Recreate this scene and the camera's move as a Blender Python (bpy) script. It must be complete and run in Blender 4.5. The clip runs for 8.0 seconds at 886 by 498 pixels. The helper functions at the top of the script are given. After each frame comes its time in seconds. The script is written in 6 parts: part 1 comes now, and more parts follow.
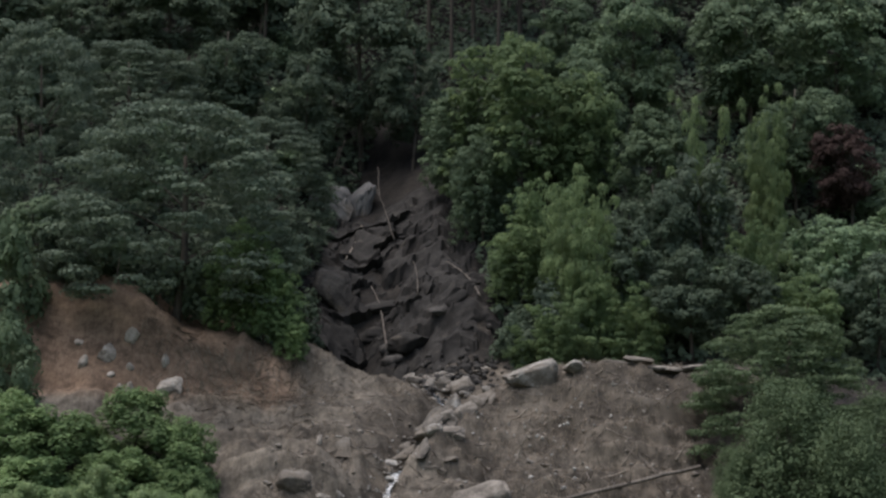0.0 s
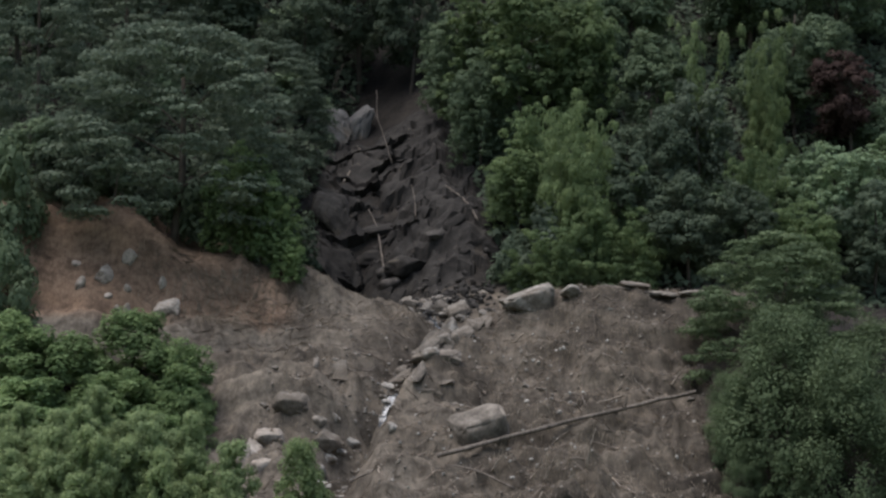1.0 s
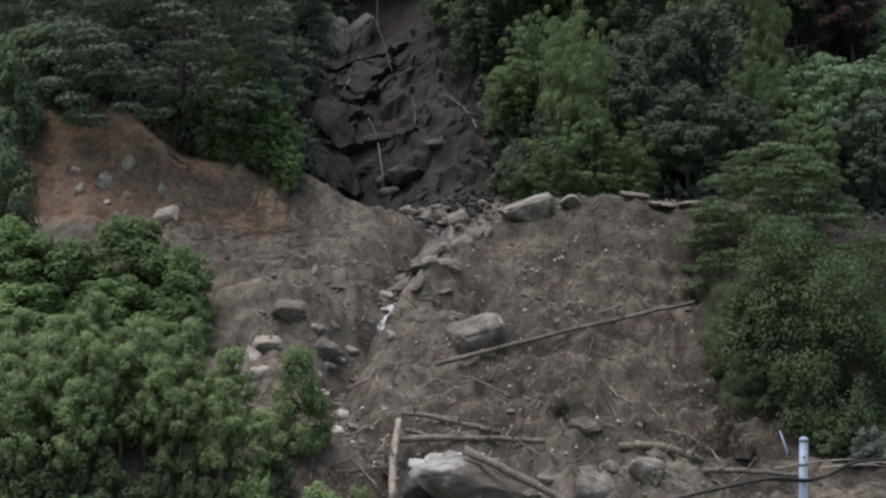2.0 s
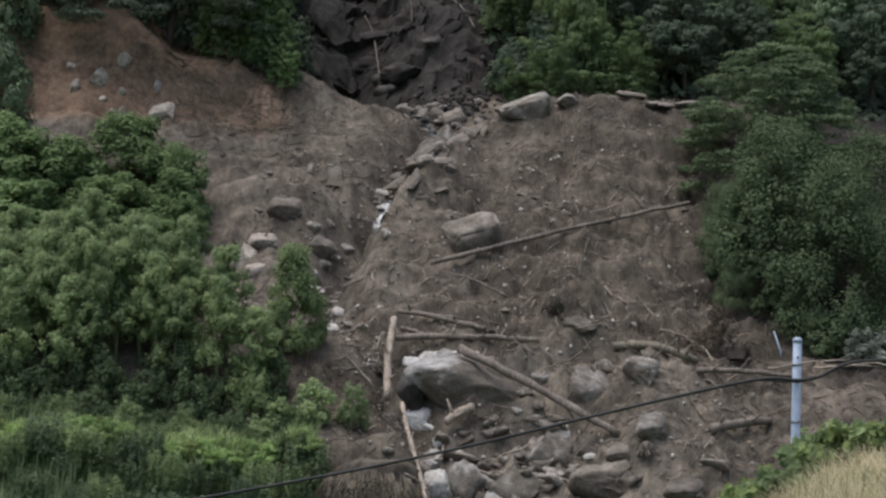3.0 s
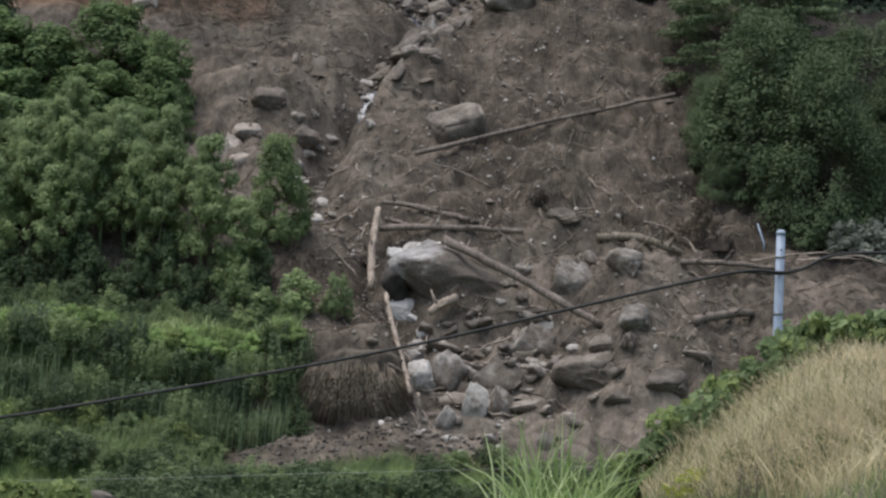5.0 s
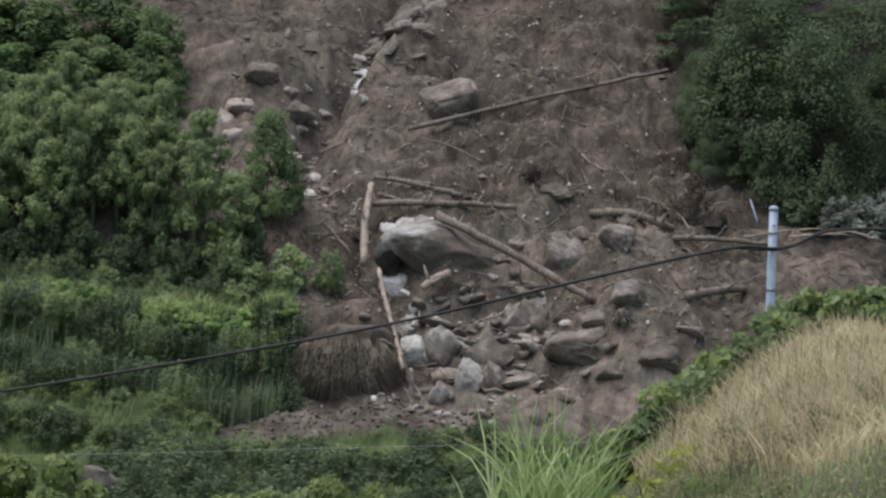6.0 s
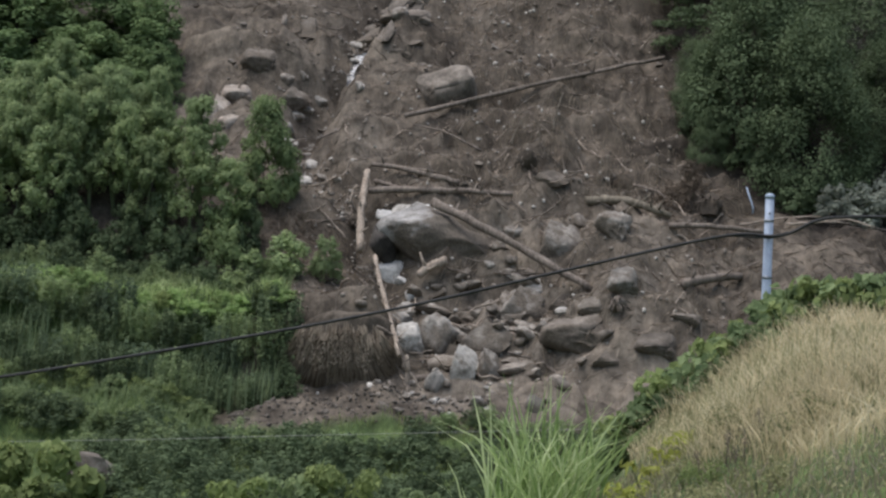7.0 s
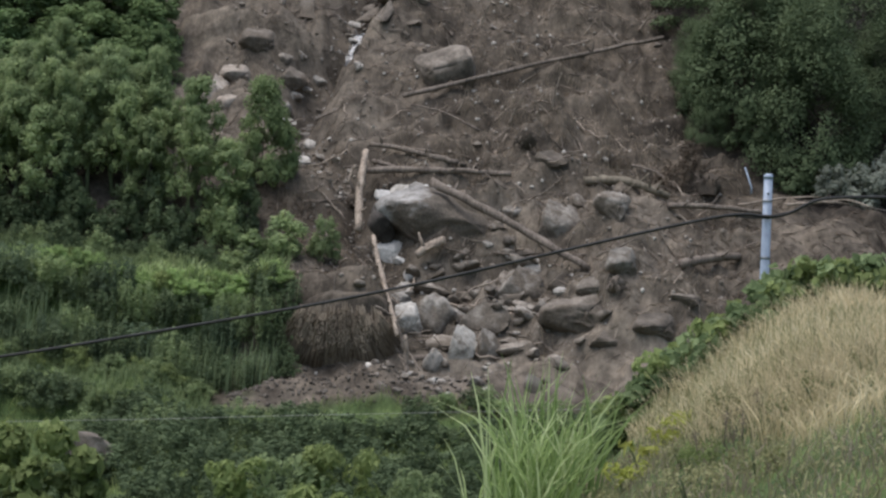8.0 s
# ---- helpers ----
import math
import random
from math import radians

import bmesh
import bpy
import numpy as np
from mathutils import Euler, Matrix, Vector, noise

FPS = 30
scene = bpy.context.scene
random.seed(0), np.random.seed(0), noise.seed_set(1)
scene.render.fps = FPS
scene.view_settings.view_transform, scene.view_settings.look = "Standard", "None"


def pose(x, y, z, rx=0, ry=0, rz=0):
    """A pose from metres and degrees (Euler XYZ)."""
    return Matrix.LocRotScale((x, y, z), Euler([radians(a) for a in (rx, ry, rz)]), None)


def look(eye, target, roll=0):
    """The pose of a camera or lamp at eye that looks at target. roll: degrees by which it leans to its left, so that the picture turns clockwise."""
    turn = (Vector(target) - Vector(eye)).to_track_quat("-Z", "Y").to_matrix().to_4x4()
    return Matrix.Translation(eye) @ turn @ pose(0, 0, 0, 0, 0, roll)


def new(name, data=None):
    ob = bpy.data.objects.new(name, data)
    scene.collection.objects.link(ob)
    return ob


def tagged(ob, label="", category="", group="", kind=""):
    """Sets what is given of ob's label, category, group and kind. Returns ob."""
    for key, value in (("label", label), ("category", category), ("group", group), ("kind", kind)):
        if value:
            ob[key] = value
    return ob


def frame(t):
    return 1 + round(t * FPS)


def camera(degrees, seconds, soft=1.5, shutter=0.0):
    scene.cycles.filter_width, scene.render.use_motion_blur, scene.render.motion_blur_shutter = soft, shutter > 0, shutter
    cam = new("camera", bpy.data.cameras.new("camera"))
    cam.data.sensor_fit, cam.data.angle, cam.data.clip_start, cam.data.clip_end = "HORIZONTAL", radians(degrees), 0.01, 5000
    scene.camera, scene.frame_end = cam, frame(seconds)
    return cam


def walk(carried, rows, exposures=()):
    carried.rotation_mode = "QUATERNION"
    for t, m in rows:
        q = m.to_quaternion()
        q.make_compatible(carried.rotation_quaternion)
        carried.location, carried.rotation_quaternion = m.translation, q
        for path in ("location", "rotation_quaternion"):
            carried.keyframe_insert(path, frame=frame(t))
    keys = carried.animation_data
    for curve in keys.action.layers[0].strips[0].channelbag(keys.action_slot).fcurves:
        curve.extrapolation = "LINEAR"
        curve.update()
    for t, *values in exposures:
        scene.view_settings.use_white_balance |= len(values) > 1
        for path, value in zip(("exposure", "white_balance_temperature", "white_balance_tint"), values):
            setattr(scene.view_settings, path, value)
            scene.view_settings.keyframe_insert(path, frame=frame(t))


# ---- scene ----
# ---- camera: it stands still on the near bank and tilts down ----
cam = camera(22.0, 8.0, 2.5)
EYE = 10.0
# seconds, yaw, pitch, lean to the left
ROWS = [
    (0.0, -0.013, 8.97, 0.35),
    (0.5, -0.059, 8.118, 0.47),
    (1.0, -0.094, 7.055, 0.76),
    (1.5, -0.126, 5.719, 1.02),
    (1.7, -0.13, 5.385, 1.05),
    (2.8, -0.285, 2.67, 1.47),
    (3.0, -0.318, 2.224, 1.49),
    (3.5, -0.466, 1.436, 1.52),
    (4.0, -0.623, 0.811, 1.62),
    (4.5, -0.723, 0.125, 1.72),
    (4.7, -0.74, -0.172, 1.73),
    (5.8, -0.97, -1.0, 1.82),
    (6.0, -0.99, -1.114, 1.83),
    (6.5, -1.034, -1.237, 1.86),
    (7.0, -1.097, -1.438, 1.94),
    (7.5, -1.132, -1.773, 1.95),
    (8.0, -1.153, -1.937, 1.97),
]
walk(cam, [(t, pose(0, 0, EYE, 90 + pitch, 0, yaw) @ pose(0, 0, 0, 0, 0, lean)) for t, yaw, pitch, lean in ROWS])

# ---- light: a bright overcast sky ----
world = bpy.data.worlds.new("sky")
scene.world = world
world.use_nodes = True
SUN_UP, SUN_TURN = 74.0, 262.0
wn = world.node_tree.nodes
sky = wn.new("ShaderNodeTexSky")
sky.sky_type, sky.sun_disc = "NISHITA", False
sky.sun_elevation, sky.sun_rotation = radians(SUN_UP), radians(SUN_TURN)
sky.air_density, sky.dust_density, sky.ozone_density = 1.2, 3.0, 1.0
veil = wn.new("ShaderNodeHueSaturation")  # cloud takes most of the blue out of the sky
veil.inputs["Saturation"].default_value = 0.95
world.node_tree.links.new(sky.outputs[0], veil.inputs["Color"])
world.node_tree.links.new(veil.outputs[0], wn["Background"].inputs[0])
wn["Background"].inputs[1].default_value = 0.11
sun_data = bpy.data.lights.new("sun", "SUN")
sun_data.energy, sun_data.angle, sun_data.color = 2.2, radians(55), (1.0, 0.98, 1.0)
sun = new("sun", sun_data)
su, st = radians(SUN_UP), radians(SUN_TURN)
sun.matrix_world = look((math.sin(st) * math.cos(su) * 300, math.cos(st) * math.cos(su) * 300, math.sin(su) * 300), (0, 0, 0))
scene.view_settings.exposure = 0.44

# ---- materials ----
def material(name, rough=0.8):
    m = bpy.data.materials.new(name)
    m.use_nodes = True
    b = m.node_tree.nodes["Principled BSDF"]
    b.inputs["Roughness"].default_value = rough
    b.inputs["Specular IOR Level"].default_value = 0.25
    return m, m.node_tree.nodes, m.node_tree.links, b


def ramp(nodes, *stops):
    r = nodes.new("ShaderNodeValToRGB")
    e = r.color_ramp.elements
    while len(e) < len(stops):
        e.new(0.5)
    for k, (p, c) in zip(e, stops):
        k.position, k.color = p, (*c, 1)
    return r


def noise_tex(nodes, links, scale, detail=4.0, coord=None, rough=0.6):
    n = nodes.new("ShaderNodeTexNoise")
    n.inputs["Scale"].default_value, n.inputs["Detail"].default_value, n.inputs["Roughness"].default_value = scale, detail, rough
    if coord:
        links.new(coord, n.inputs["Vector"])
    return n


def mix(nodes, links, a, b, fac, mode="MIX"):
    x = nodes.new("ShaderNodeMix")
    x.data_type, x.blend_type = "RGBA", mode
    for sock, v in ((x.inputs[6], a), (x.inputs[7], b), (x.inputs[0], fac)):
        if isinstance(v, (int, float)):
            sock.default_value = v
        elif isinstance(v, tuple):
            sock.default_value = (*v, 1)
        else:
            links.new(v, sock)
    return x.outputs[2]


def bump(nodes, links, b, height, strength, distance):
    k = nodes.new("ShaderNodeBump")
    k.inputs["Strength"].default_value, k.inputs["Distance"].default_value = strength, distance
    links.new(height, k.inputs["Height"])
    links.new(k.outputs[0], b.inputs["Normal"])


def leaf_material(name, dark, mid, pale, through_it=0.3, rough=0.7, vary=0.2):
    """Foliage: each leaf its own green, with patches and plants that differ."""
    m, n, l, b = material(name, rough)
    geo, info = n.new("ShaderNodeNewGeometry"), n.new("ShaderNodeObjectInfo")
    r = ramp(n, (0.0, dark), (0.5, mid), (1.0, pale))
    big = noise_tex(n, l, 0.55, 3, geo.outputs["Position"])
    add = n.new("ShaderNodeMath"); add.operation = "MULTIPLY_ADD"
    l.new(geo.outputs["Random Per Island"], add.inputs[0]); add.inputs[1].default_value = vary
    sub = n.new("ShaderNodeMath"); sub.operation = "MULTIPLY_ADD"
    l.new(big.outputs[0], sub.inputs[0]); sub.inputs[1].default_value = 1.5; sub.inputs[2].default_value = -0.36 - (vary - 0.2) / 2
    l.new(sub.outputs[0], add.inputs[2])
    l.new(add.outputs[0], r.inputs[0])
    hsv = n.new("ShaderNodeHueSaturation")
    ob = n.new("ShaderNodeMath"); ob.operation = "MULTIPLY_ADD"
    l.new(info.outputs["Random"], ob.inputs[0]); ob.inputs[1].default_value = 0.28; ob.inputs[2].default_value = 0.86
    l.new(ob.outputs[0], hsv.inputs["Value"]); l.new(r.outputs[0], hsv.inputs["Color"])
    l.new(hsv.outputs[0], b.inputs["Base Color"])
    b.inputs["Specular IOR Level"].default_value = 0.1
    t = n.new("ShaderNodeBsdfTranslucent"); l.new(hsv.outputs[0], t.inputs[0])
    s = n.new("ShaderNodeMixShader"); s.inputs[0].default_value = through_it
    l.new(b.outputs[0], s.inputs[1]); l.new(t.outputs[0], s.inputs[2])
    l.new(s.outputs[0], n["Material Output"].inputs[0])
    return m


LEAF_DARK = leaf_material("leaf_dark", (0.074, 0.104, 0.066), (0.13, 0.176, 0.104), (0.226, 0.288, 0.16))
LEAF_DEEP = leaf_material("leaf_deep", (0.058, 0.078, 0.055), (0.104, 0.136, 0.09), (0.18, 0.22, 0.14))
LEAF_LAYER = leaf_material("leaf_layered", (0.0675, 0.0882, 0.0665), (0.118, 0.15, 0.105), (0.2, 0.24, 0.157))
LEAF_VINE = leaf_material("leaf_vine", (0.11, 0.158, 0.096), (0.188, 0.256, 0.146), (0.32, 0.4, 0.225))
LEAF_BAMBOO = leaf_material("leaf_bamboo", (0.088, 0.128, 0.066), (0.156, 0.214, 0.1), (0.256, 0.326, 0.15), 0.45)
LEAF_GROVE = leaf_material("leaf_grove", (0.155, 0.205, 0.108), (0.262, 0.335, 0.166), (0.385, 0.455, 0.22), 0.48)
LEAF_THICKET = leaf_material("leaf_thicket", (0.1, 0.15, 0.07), (0.178, 0.256, 0.112), (0.3, 0.39, 0.175), 0.4)
LEAF_FEATHER = leaf_material("leaf_feather", (0.115, 0.16, 0.08), (0.2, 0.263, 0.122), (0.32, 0.39, 0.185), 0.45)
LEAF_BRIGHT = leaf_material("leaf_bright", (0.1455, 0.184, 0.0793), (0.2472, 0.308, 0.1208), (0.3799, 0.443, 0.1796), 0.45)
LEAF_LIME = leaf_material("leaf_lime", (0.19, 0.276, 0.123), (0.344, 0.471, 0.188), (0.451, 0.575, 0.259), 0.5)
LEAF_WEED = leaf_material("leaf_weed", (0.165, 0.172, 0.086), (0.285, 0.284, 0.145), (0.455, 0.43, 0.255), 0.45, 0.7, 0.7)
STALK = leaf_material("stalk", (0.175, 0.225, 0.125), (0.275, 0.35, 0.188), (0.425, 0.5, 0.3), 0.3)
LEAF_OLIVE = leaf_material("leaf_olive", (0.064, 0.089, 0.048), (0.11, 0.15, 0.078), (0.188, 0.24, 0.128))
LEAF_PALE = leaf_material("leaf_pale", (0.17, 0.185, 0.15), (0.28, 0.305, 0.25), (0.42, 0.45, 0.385), 0.35)
LEAF_RED = leaf_material("leaf_red", (0.05, 0.033, 0.03), (0.085, 0.055, 0.048), (0.13, 0.085, 0.07))
GRASS_GREEN = leaf_material("grass_green", (0.2, 0.285, 0.108), (0.36, 0.47, 0.19), (0.66, 0.74, 0.42), 0.5, 0.4, 0.9)
GRASS_DRY = leaf_material("grass_dry", (0.46, 0.385, 0.24), (0.72, 0.61, 0.39), (0.88, 0.79, 0.56), 0.5, 0.7, 0.5)
GRASS_DEAD = leaf_material("grass_dead", (0.07, 0.055, 0.042), (0.125, 0.1, 0.076), (0.2, 0.165, 0.13), 0.2, 0.8)
GRASS_STRAW = leaf_material("grass_straw", (0.12, 0.1, 0.075), (0.25, 0.21, 0.16), (0.44, 0.38, 0.3), 0.35, 0.8)
LEAF_YELLOW = leaf_material("leaf_yellow", (0.24, 0.28, 0.07), (0.4, 0.42, 0.11), (0.52, 0.53, 0.17), 0.4)


def bark_material(name, dark, pale, scale=3.0):
    m, n, l, b = material(name, 0.85)
    tc = n.new("ShaderNodeTexCoord")
    mp = n.new("ShaderNodeMapping"); mp.inputs["Scale"].default_value = (1, 1, 0.16)
    l.new(tc.outputs["Object"], mp.inputs[0])
    a = noise_tex(n, l, scale * 4, 6, mp.outputs[0]); c = noise_tex(n, l, scale * 0.5, 3, tc.outputs["Object"])
    k = n.new("ShaderNodeMath"); k.operation = "MULTIPLY_ADD"; k.inputs[1].default_value = 0.6
    l.new(c.outputs[0], k.inputs[0]); l.new(a.outputs[0], k.inputs[2])
    r = ramp(n, (0.55, dark), (1.05, pale)); l.new(k.outputs[0], r.inputs[0])
    l.new(r.outputs[0], b.inputs["Base Color"])
    bump(n, l, b, a.outputs[0], 0.6, 0.03)
    return m


BARK = bark_material("bark", (0.03, 0.025, 0.02), (0.11, 0.09, 0.07))
LOG_PALE = bark_material("log_pale", (0.12, 0.095, 0.075), (0.44, 0.37, 0.3))
LOG_BROWN = bark_material("log_brown", (0.05, 0.041, 0.034), (0.25, 0.21, 0.175))
LOG_MOSSY = bark_material("log_mossy", (0.05, 0.044, 0.03), (0.23, 0.2, 0.155), 2.0)
CULM = bark_material("culm", (0.06, 0.08, 0.04), (0.16, 0.19, 0.1))


def rock_material(name, dark, mid, pale, mud=0.5, aside=0.0, wash=0.22):
    """Stone with grain and veins, mud caked on in patches and on ledges."""
    m, n, l, b = material(name, 0.82)
    tc, info = n.new("ShaderNodeTexCoord"), n.new("ShaderNodeObjectInfo")
    sh = n.new("ShaderNodeVectorMath"); sh.operation = "MULTIPLY_ADD"
    l.new(info.outputs["Random"], sh.inputs[0]); sh.inputs[1].default_value = (31, 17, 9); l.new(tc.outputs["Object"], sh.inputs[2])
    a = noise_tex(n, l, 1.6, 5, sh.outputs[0], 0.65); f = noise_tex(n, l, 14, 4, sh.outputs[0], 0.7)
    k = n.new("ShaderNodeMath"); k.operation = "MULTIPLY_ADD"; k.inputs[1].default_value = 0.4
    l.new(f.outputs[0], k.inputs[0]); l.new(a.outputs[0], k.inputs[2])
    r = ramp(n, (0.48, dark), (0.7, mid), (0.95, pale)); l.new(k.outputs[0], r.inputs[0])
    hsv = n.new("ShaderNodeHueSaturation")
    ob = n.new("ShaderNodeMath"); ob.operation = "MULTIPLY_ADD"; ob.inputs[1].default_value = 0.36; ob.inputs[2].default_value = 0.74
    l.new(info.outputs["Random"], ob.inputs[0]); l.new(ob.outputs[0], hsv.inputs["Value"]); l.new(r.outputs[0], hsv.inputs["Color"])
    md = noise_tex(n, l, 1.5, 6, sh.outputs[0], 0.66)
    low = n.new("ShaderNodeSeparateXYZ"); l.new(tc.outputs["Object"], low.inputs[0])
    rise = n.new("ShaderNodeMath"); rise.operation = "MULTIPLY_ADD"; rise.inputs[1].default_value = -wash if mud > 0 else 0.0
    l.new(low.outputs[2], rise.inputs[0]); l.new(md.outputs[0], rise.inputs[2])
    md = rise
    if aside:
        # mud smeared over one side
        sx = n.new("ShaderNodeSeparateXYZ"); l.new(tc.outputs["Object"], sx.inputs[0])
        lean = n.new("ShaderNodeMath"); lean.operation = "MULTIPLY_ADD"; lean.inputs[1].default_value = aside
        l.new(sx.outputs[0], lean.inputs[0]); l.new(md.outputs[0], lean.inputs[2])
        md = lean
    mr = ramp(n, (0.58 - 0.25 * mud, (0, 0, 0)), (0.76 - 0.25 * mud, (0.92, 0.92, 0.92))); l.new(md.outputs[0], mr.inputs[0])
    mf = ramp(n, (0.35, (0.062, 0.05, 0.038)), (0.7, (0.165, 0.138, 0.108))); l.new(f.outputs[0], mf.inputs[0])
    sp = noise_tex(n, l, 5.5, 6, sh.outputs[0], 0.75)
    sr = ramp(n, (0.36, (0.74, 0.73, 0.71)), (0.56, (1, 1, 1))); l.new(sp.outputs[0], sr.inputs[0])
    stone = mix(n, l, hsv.outputs[0], sr.outputs[0], 1.0, "MULTIPLY")
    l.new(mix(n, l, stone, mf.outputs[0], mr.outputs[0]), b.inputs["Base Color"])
    bump(n, l, b, k.outputs[0], 0.4, 0.03)
    return m


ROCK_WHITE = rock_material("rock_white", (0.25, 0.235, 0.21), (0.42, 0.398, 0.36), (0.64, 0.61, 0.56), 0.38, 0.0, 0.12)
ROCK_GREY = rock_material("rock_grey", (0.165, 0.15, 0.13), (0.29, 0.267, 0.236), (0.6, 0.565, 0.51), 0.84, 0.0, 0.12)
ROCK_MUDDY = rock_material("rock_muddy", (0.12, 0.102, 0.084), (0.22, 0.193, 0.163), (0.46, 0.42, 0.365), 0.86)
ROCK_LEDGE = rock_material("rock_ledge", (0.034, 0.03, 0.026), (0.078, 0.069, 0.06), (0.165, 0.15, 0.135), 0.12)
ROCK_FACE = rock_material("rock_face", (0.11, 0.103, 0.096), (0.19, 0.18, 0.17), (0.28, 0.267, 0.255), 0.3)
# shade of the ravine and of the boulder's hollow is put into this colour
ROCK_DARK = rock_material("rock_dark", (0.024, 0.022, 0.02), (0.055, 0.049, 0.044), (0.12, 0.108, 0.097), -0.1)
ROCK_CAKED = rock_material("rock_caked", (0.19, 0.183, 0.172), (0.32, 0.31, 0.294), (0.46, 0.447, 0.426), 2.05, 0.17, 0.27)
# bedrock with the overhanging trees' shade put into its colour
ROCK_SHADED = rock_material("rock_wet", (0.01, 0.0088, 0.0078), (0.022, 0.0193, 0.017), (0.056, 0.05, 0.044), -0.1)
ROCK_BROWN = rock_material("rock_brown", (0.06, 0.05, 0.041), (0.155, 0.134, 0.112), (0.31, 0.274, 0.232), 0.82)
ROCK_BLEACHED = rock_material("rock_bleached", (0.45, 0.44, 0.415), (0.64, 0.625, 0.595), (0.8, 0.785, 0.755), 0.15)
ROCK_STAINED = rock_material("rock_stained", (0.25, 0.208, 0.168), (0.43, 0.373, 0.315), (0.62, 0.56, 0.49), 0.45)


def ground_material():
    """Soil of the land: torn brown mud, orange subsoil, shade-darkened leaf litter and turf by place."""
    m, n, l, b = material("earth", 0.9)
    geo = n.new("ShaderNodeNewGeometry")
    p = geo.outputs["Position"]
    a, f, w = noise_tex(n, l, 0.35, 5, p), noise_tex(n, l, 3.2, 6, p, 0.7), noise_tex(n, l, 14, 5, p, 0.75)
    k = n.new("ShaderNodeMath"); k.operation = "MULTIPLY_ADD"; k.inputs[1].default_value = 0.55
    l.new(f.outputs[0], k.inputs[0]); l.new(a.outputs[0], k.inputs[2])
    k2 = n.new("ShaderNodeMath"); k2.operation = "MULTIPLY_ADD"; k2.inputs[1].default_value = 0.5
    l.new(w.outputs[0], k2.inputs[0]); l.new(k.outputs[0], k2.inputs[2])
    mud = ramp(n, (0.45, (0.034, 0.0275, 0.0205)), (0.59, (0.078, 0.064, 0.0495)), (0.77, (0.158, 0.134, 0.107)))
    org = ramp(n, (0.45, (0.09, 0.062, 0.043)), (0.59, (0.172, 0.115, 0.079)), (0.77, (0.265, 0.19, 0.138)))
    # leaf litter, its colour lowered for the shade of overhanging trees
    litter_shade = ramp(n, (0.45, (0.008, 0.0068, 0.0058)), (0.62, (0.018, 0.015, 0.0125)), (0.77, (0.036, 0.03, 0.024)))
    tur = ramp(n, (0.45, (0.03, 0.05, 0.016)), (0.6, (0.06, 0.1, 0.03)), (0.77, (0.11, 0.16, 0.05)))
    half = n.new("ShaderNodeMath"); half.operation = "MULTIPLY"; half.inputs[1].default_value = 0.62; l.new(k2.outputs[0], half.inputs[0])
    for r in (mud, org, litter_shade, tur):
        l.new(half.outputs[0], r.inputs[0])
    col = mud.outputs[0]
    # damp ravine rock, with the shade under the canopy painted into its colour
    roc_shaded = ramp(n, (0.45, (0.014, 0.012, 0.0108)), (0.6, (0.04, 0.035, 0.03)), (0.77, (0.1, 0.089, 0.078)))
    l.new(half.outputs[0], roc_shaded.inputs[0])
    sil = ramp(n, (0.45, (0.064, 0.053, 0.041)), (0.59, (0.137, 0.116, 0.0925)), (0.77, (0.245, 0.214, 0.176)))
    l.new(half.outputs[0], sil.inputs[0])
    for name, r in (("silt", sil), ("rock", roc_shaded), ("orange", org), ("litter", litter_shade), ("turf", tur)):
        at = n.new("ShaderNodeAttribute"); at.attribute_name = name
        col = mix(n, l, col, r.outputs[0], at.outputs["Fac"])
    mp = n.new("ShaderNodeMapping"); mp.inputs["Scale"].default_value = (9.0, 1.6, 2.2); mp.inputs["Rotation"].default_value = (0, 0, 0.25)
    l.new(p, mp.inputs[0])
    fib = noise_tex(n, l, 1.0, 5, mp.outputs[0], 0.7)
    fr = ramp(n, (0.36, (0.62, 0.6, 0.58)), (0.52, (1.0, 1.0, 1.0)), (0.68, (1.4, 1.36, 1.3))); l.new(fib.outputs[0], fr.inputs[0])
    col = mix(n, l, col, fr.outputs[0], 0.5, "MULTIPLY")
    wet = noise_tex(n, l, 0.8, 4, p, 0.65)
    wr = ramp(n, (0.34, (0.5, 0.49, 0.48)), (0.5, (0.95, 0.95, 0.95)), (0.66, (1.22, 1.2, 1.17))); l.new(wet.outputs[0], wr.inputs[0])
    l.new(mix(n, l, col, wr.outputs[0], 1.0, "MULTIPLY"), b.inputs["Base Color"])
    bump(n, l, b, w.outputs[0], 0.6, 0.035)
    return m


EARTH = ground_material()

# ---- the shape of the land ----
def vnoise(x, y, scale, seed=0):
    """Smooth value noise in -1..1 on a lattice of that many metres."""
    x, y = np.asarray(x, float) / scale + 17.3 * seed, np.asarray(y, float) / scale - 9.1 * seed
    ix, iy = np.floor(x), np.floor(y)
    fx, fy = x - ix, y - iy
    fx, fy = fx * fx * (3 - 2 * fx), fy * fy * (3 - 2 * fy)

    def rnd(i, j):
        v = np.sin(i * 127.1 + j * 311.7 + seed * 74.7) * 43758.5453
        return 2 * (v - np.floor(v)) - 1

    a, b, c, d = rnd(ix, iy), rnd(ix + 1, iy), rnd(ix, iy + 1), rnd(ix + 1, iy + 1)
    return (a * (1 - fx) + b * fx) * (1 - fy) + (c * (1 - fx) + d * fx) * fy


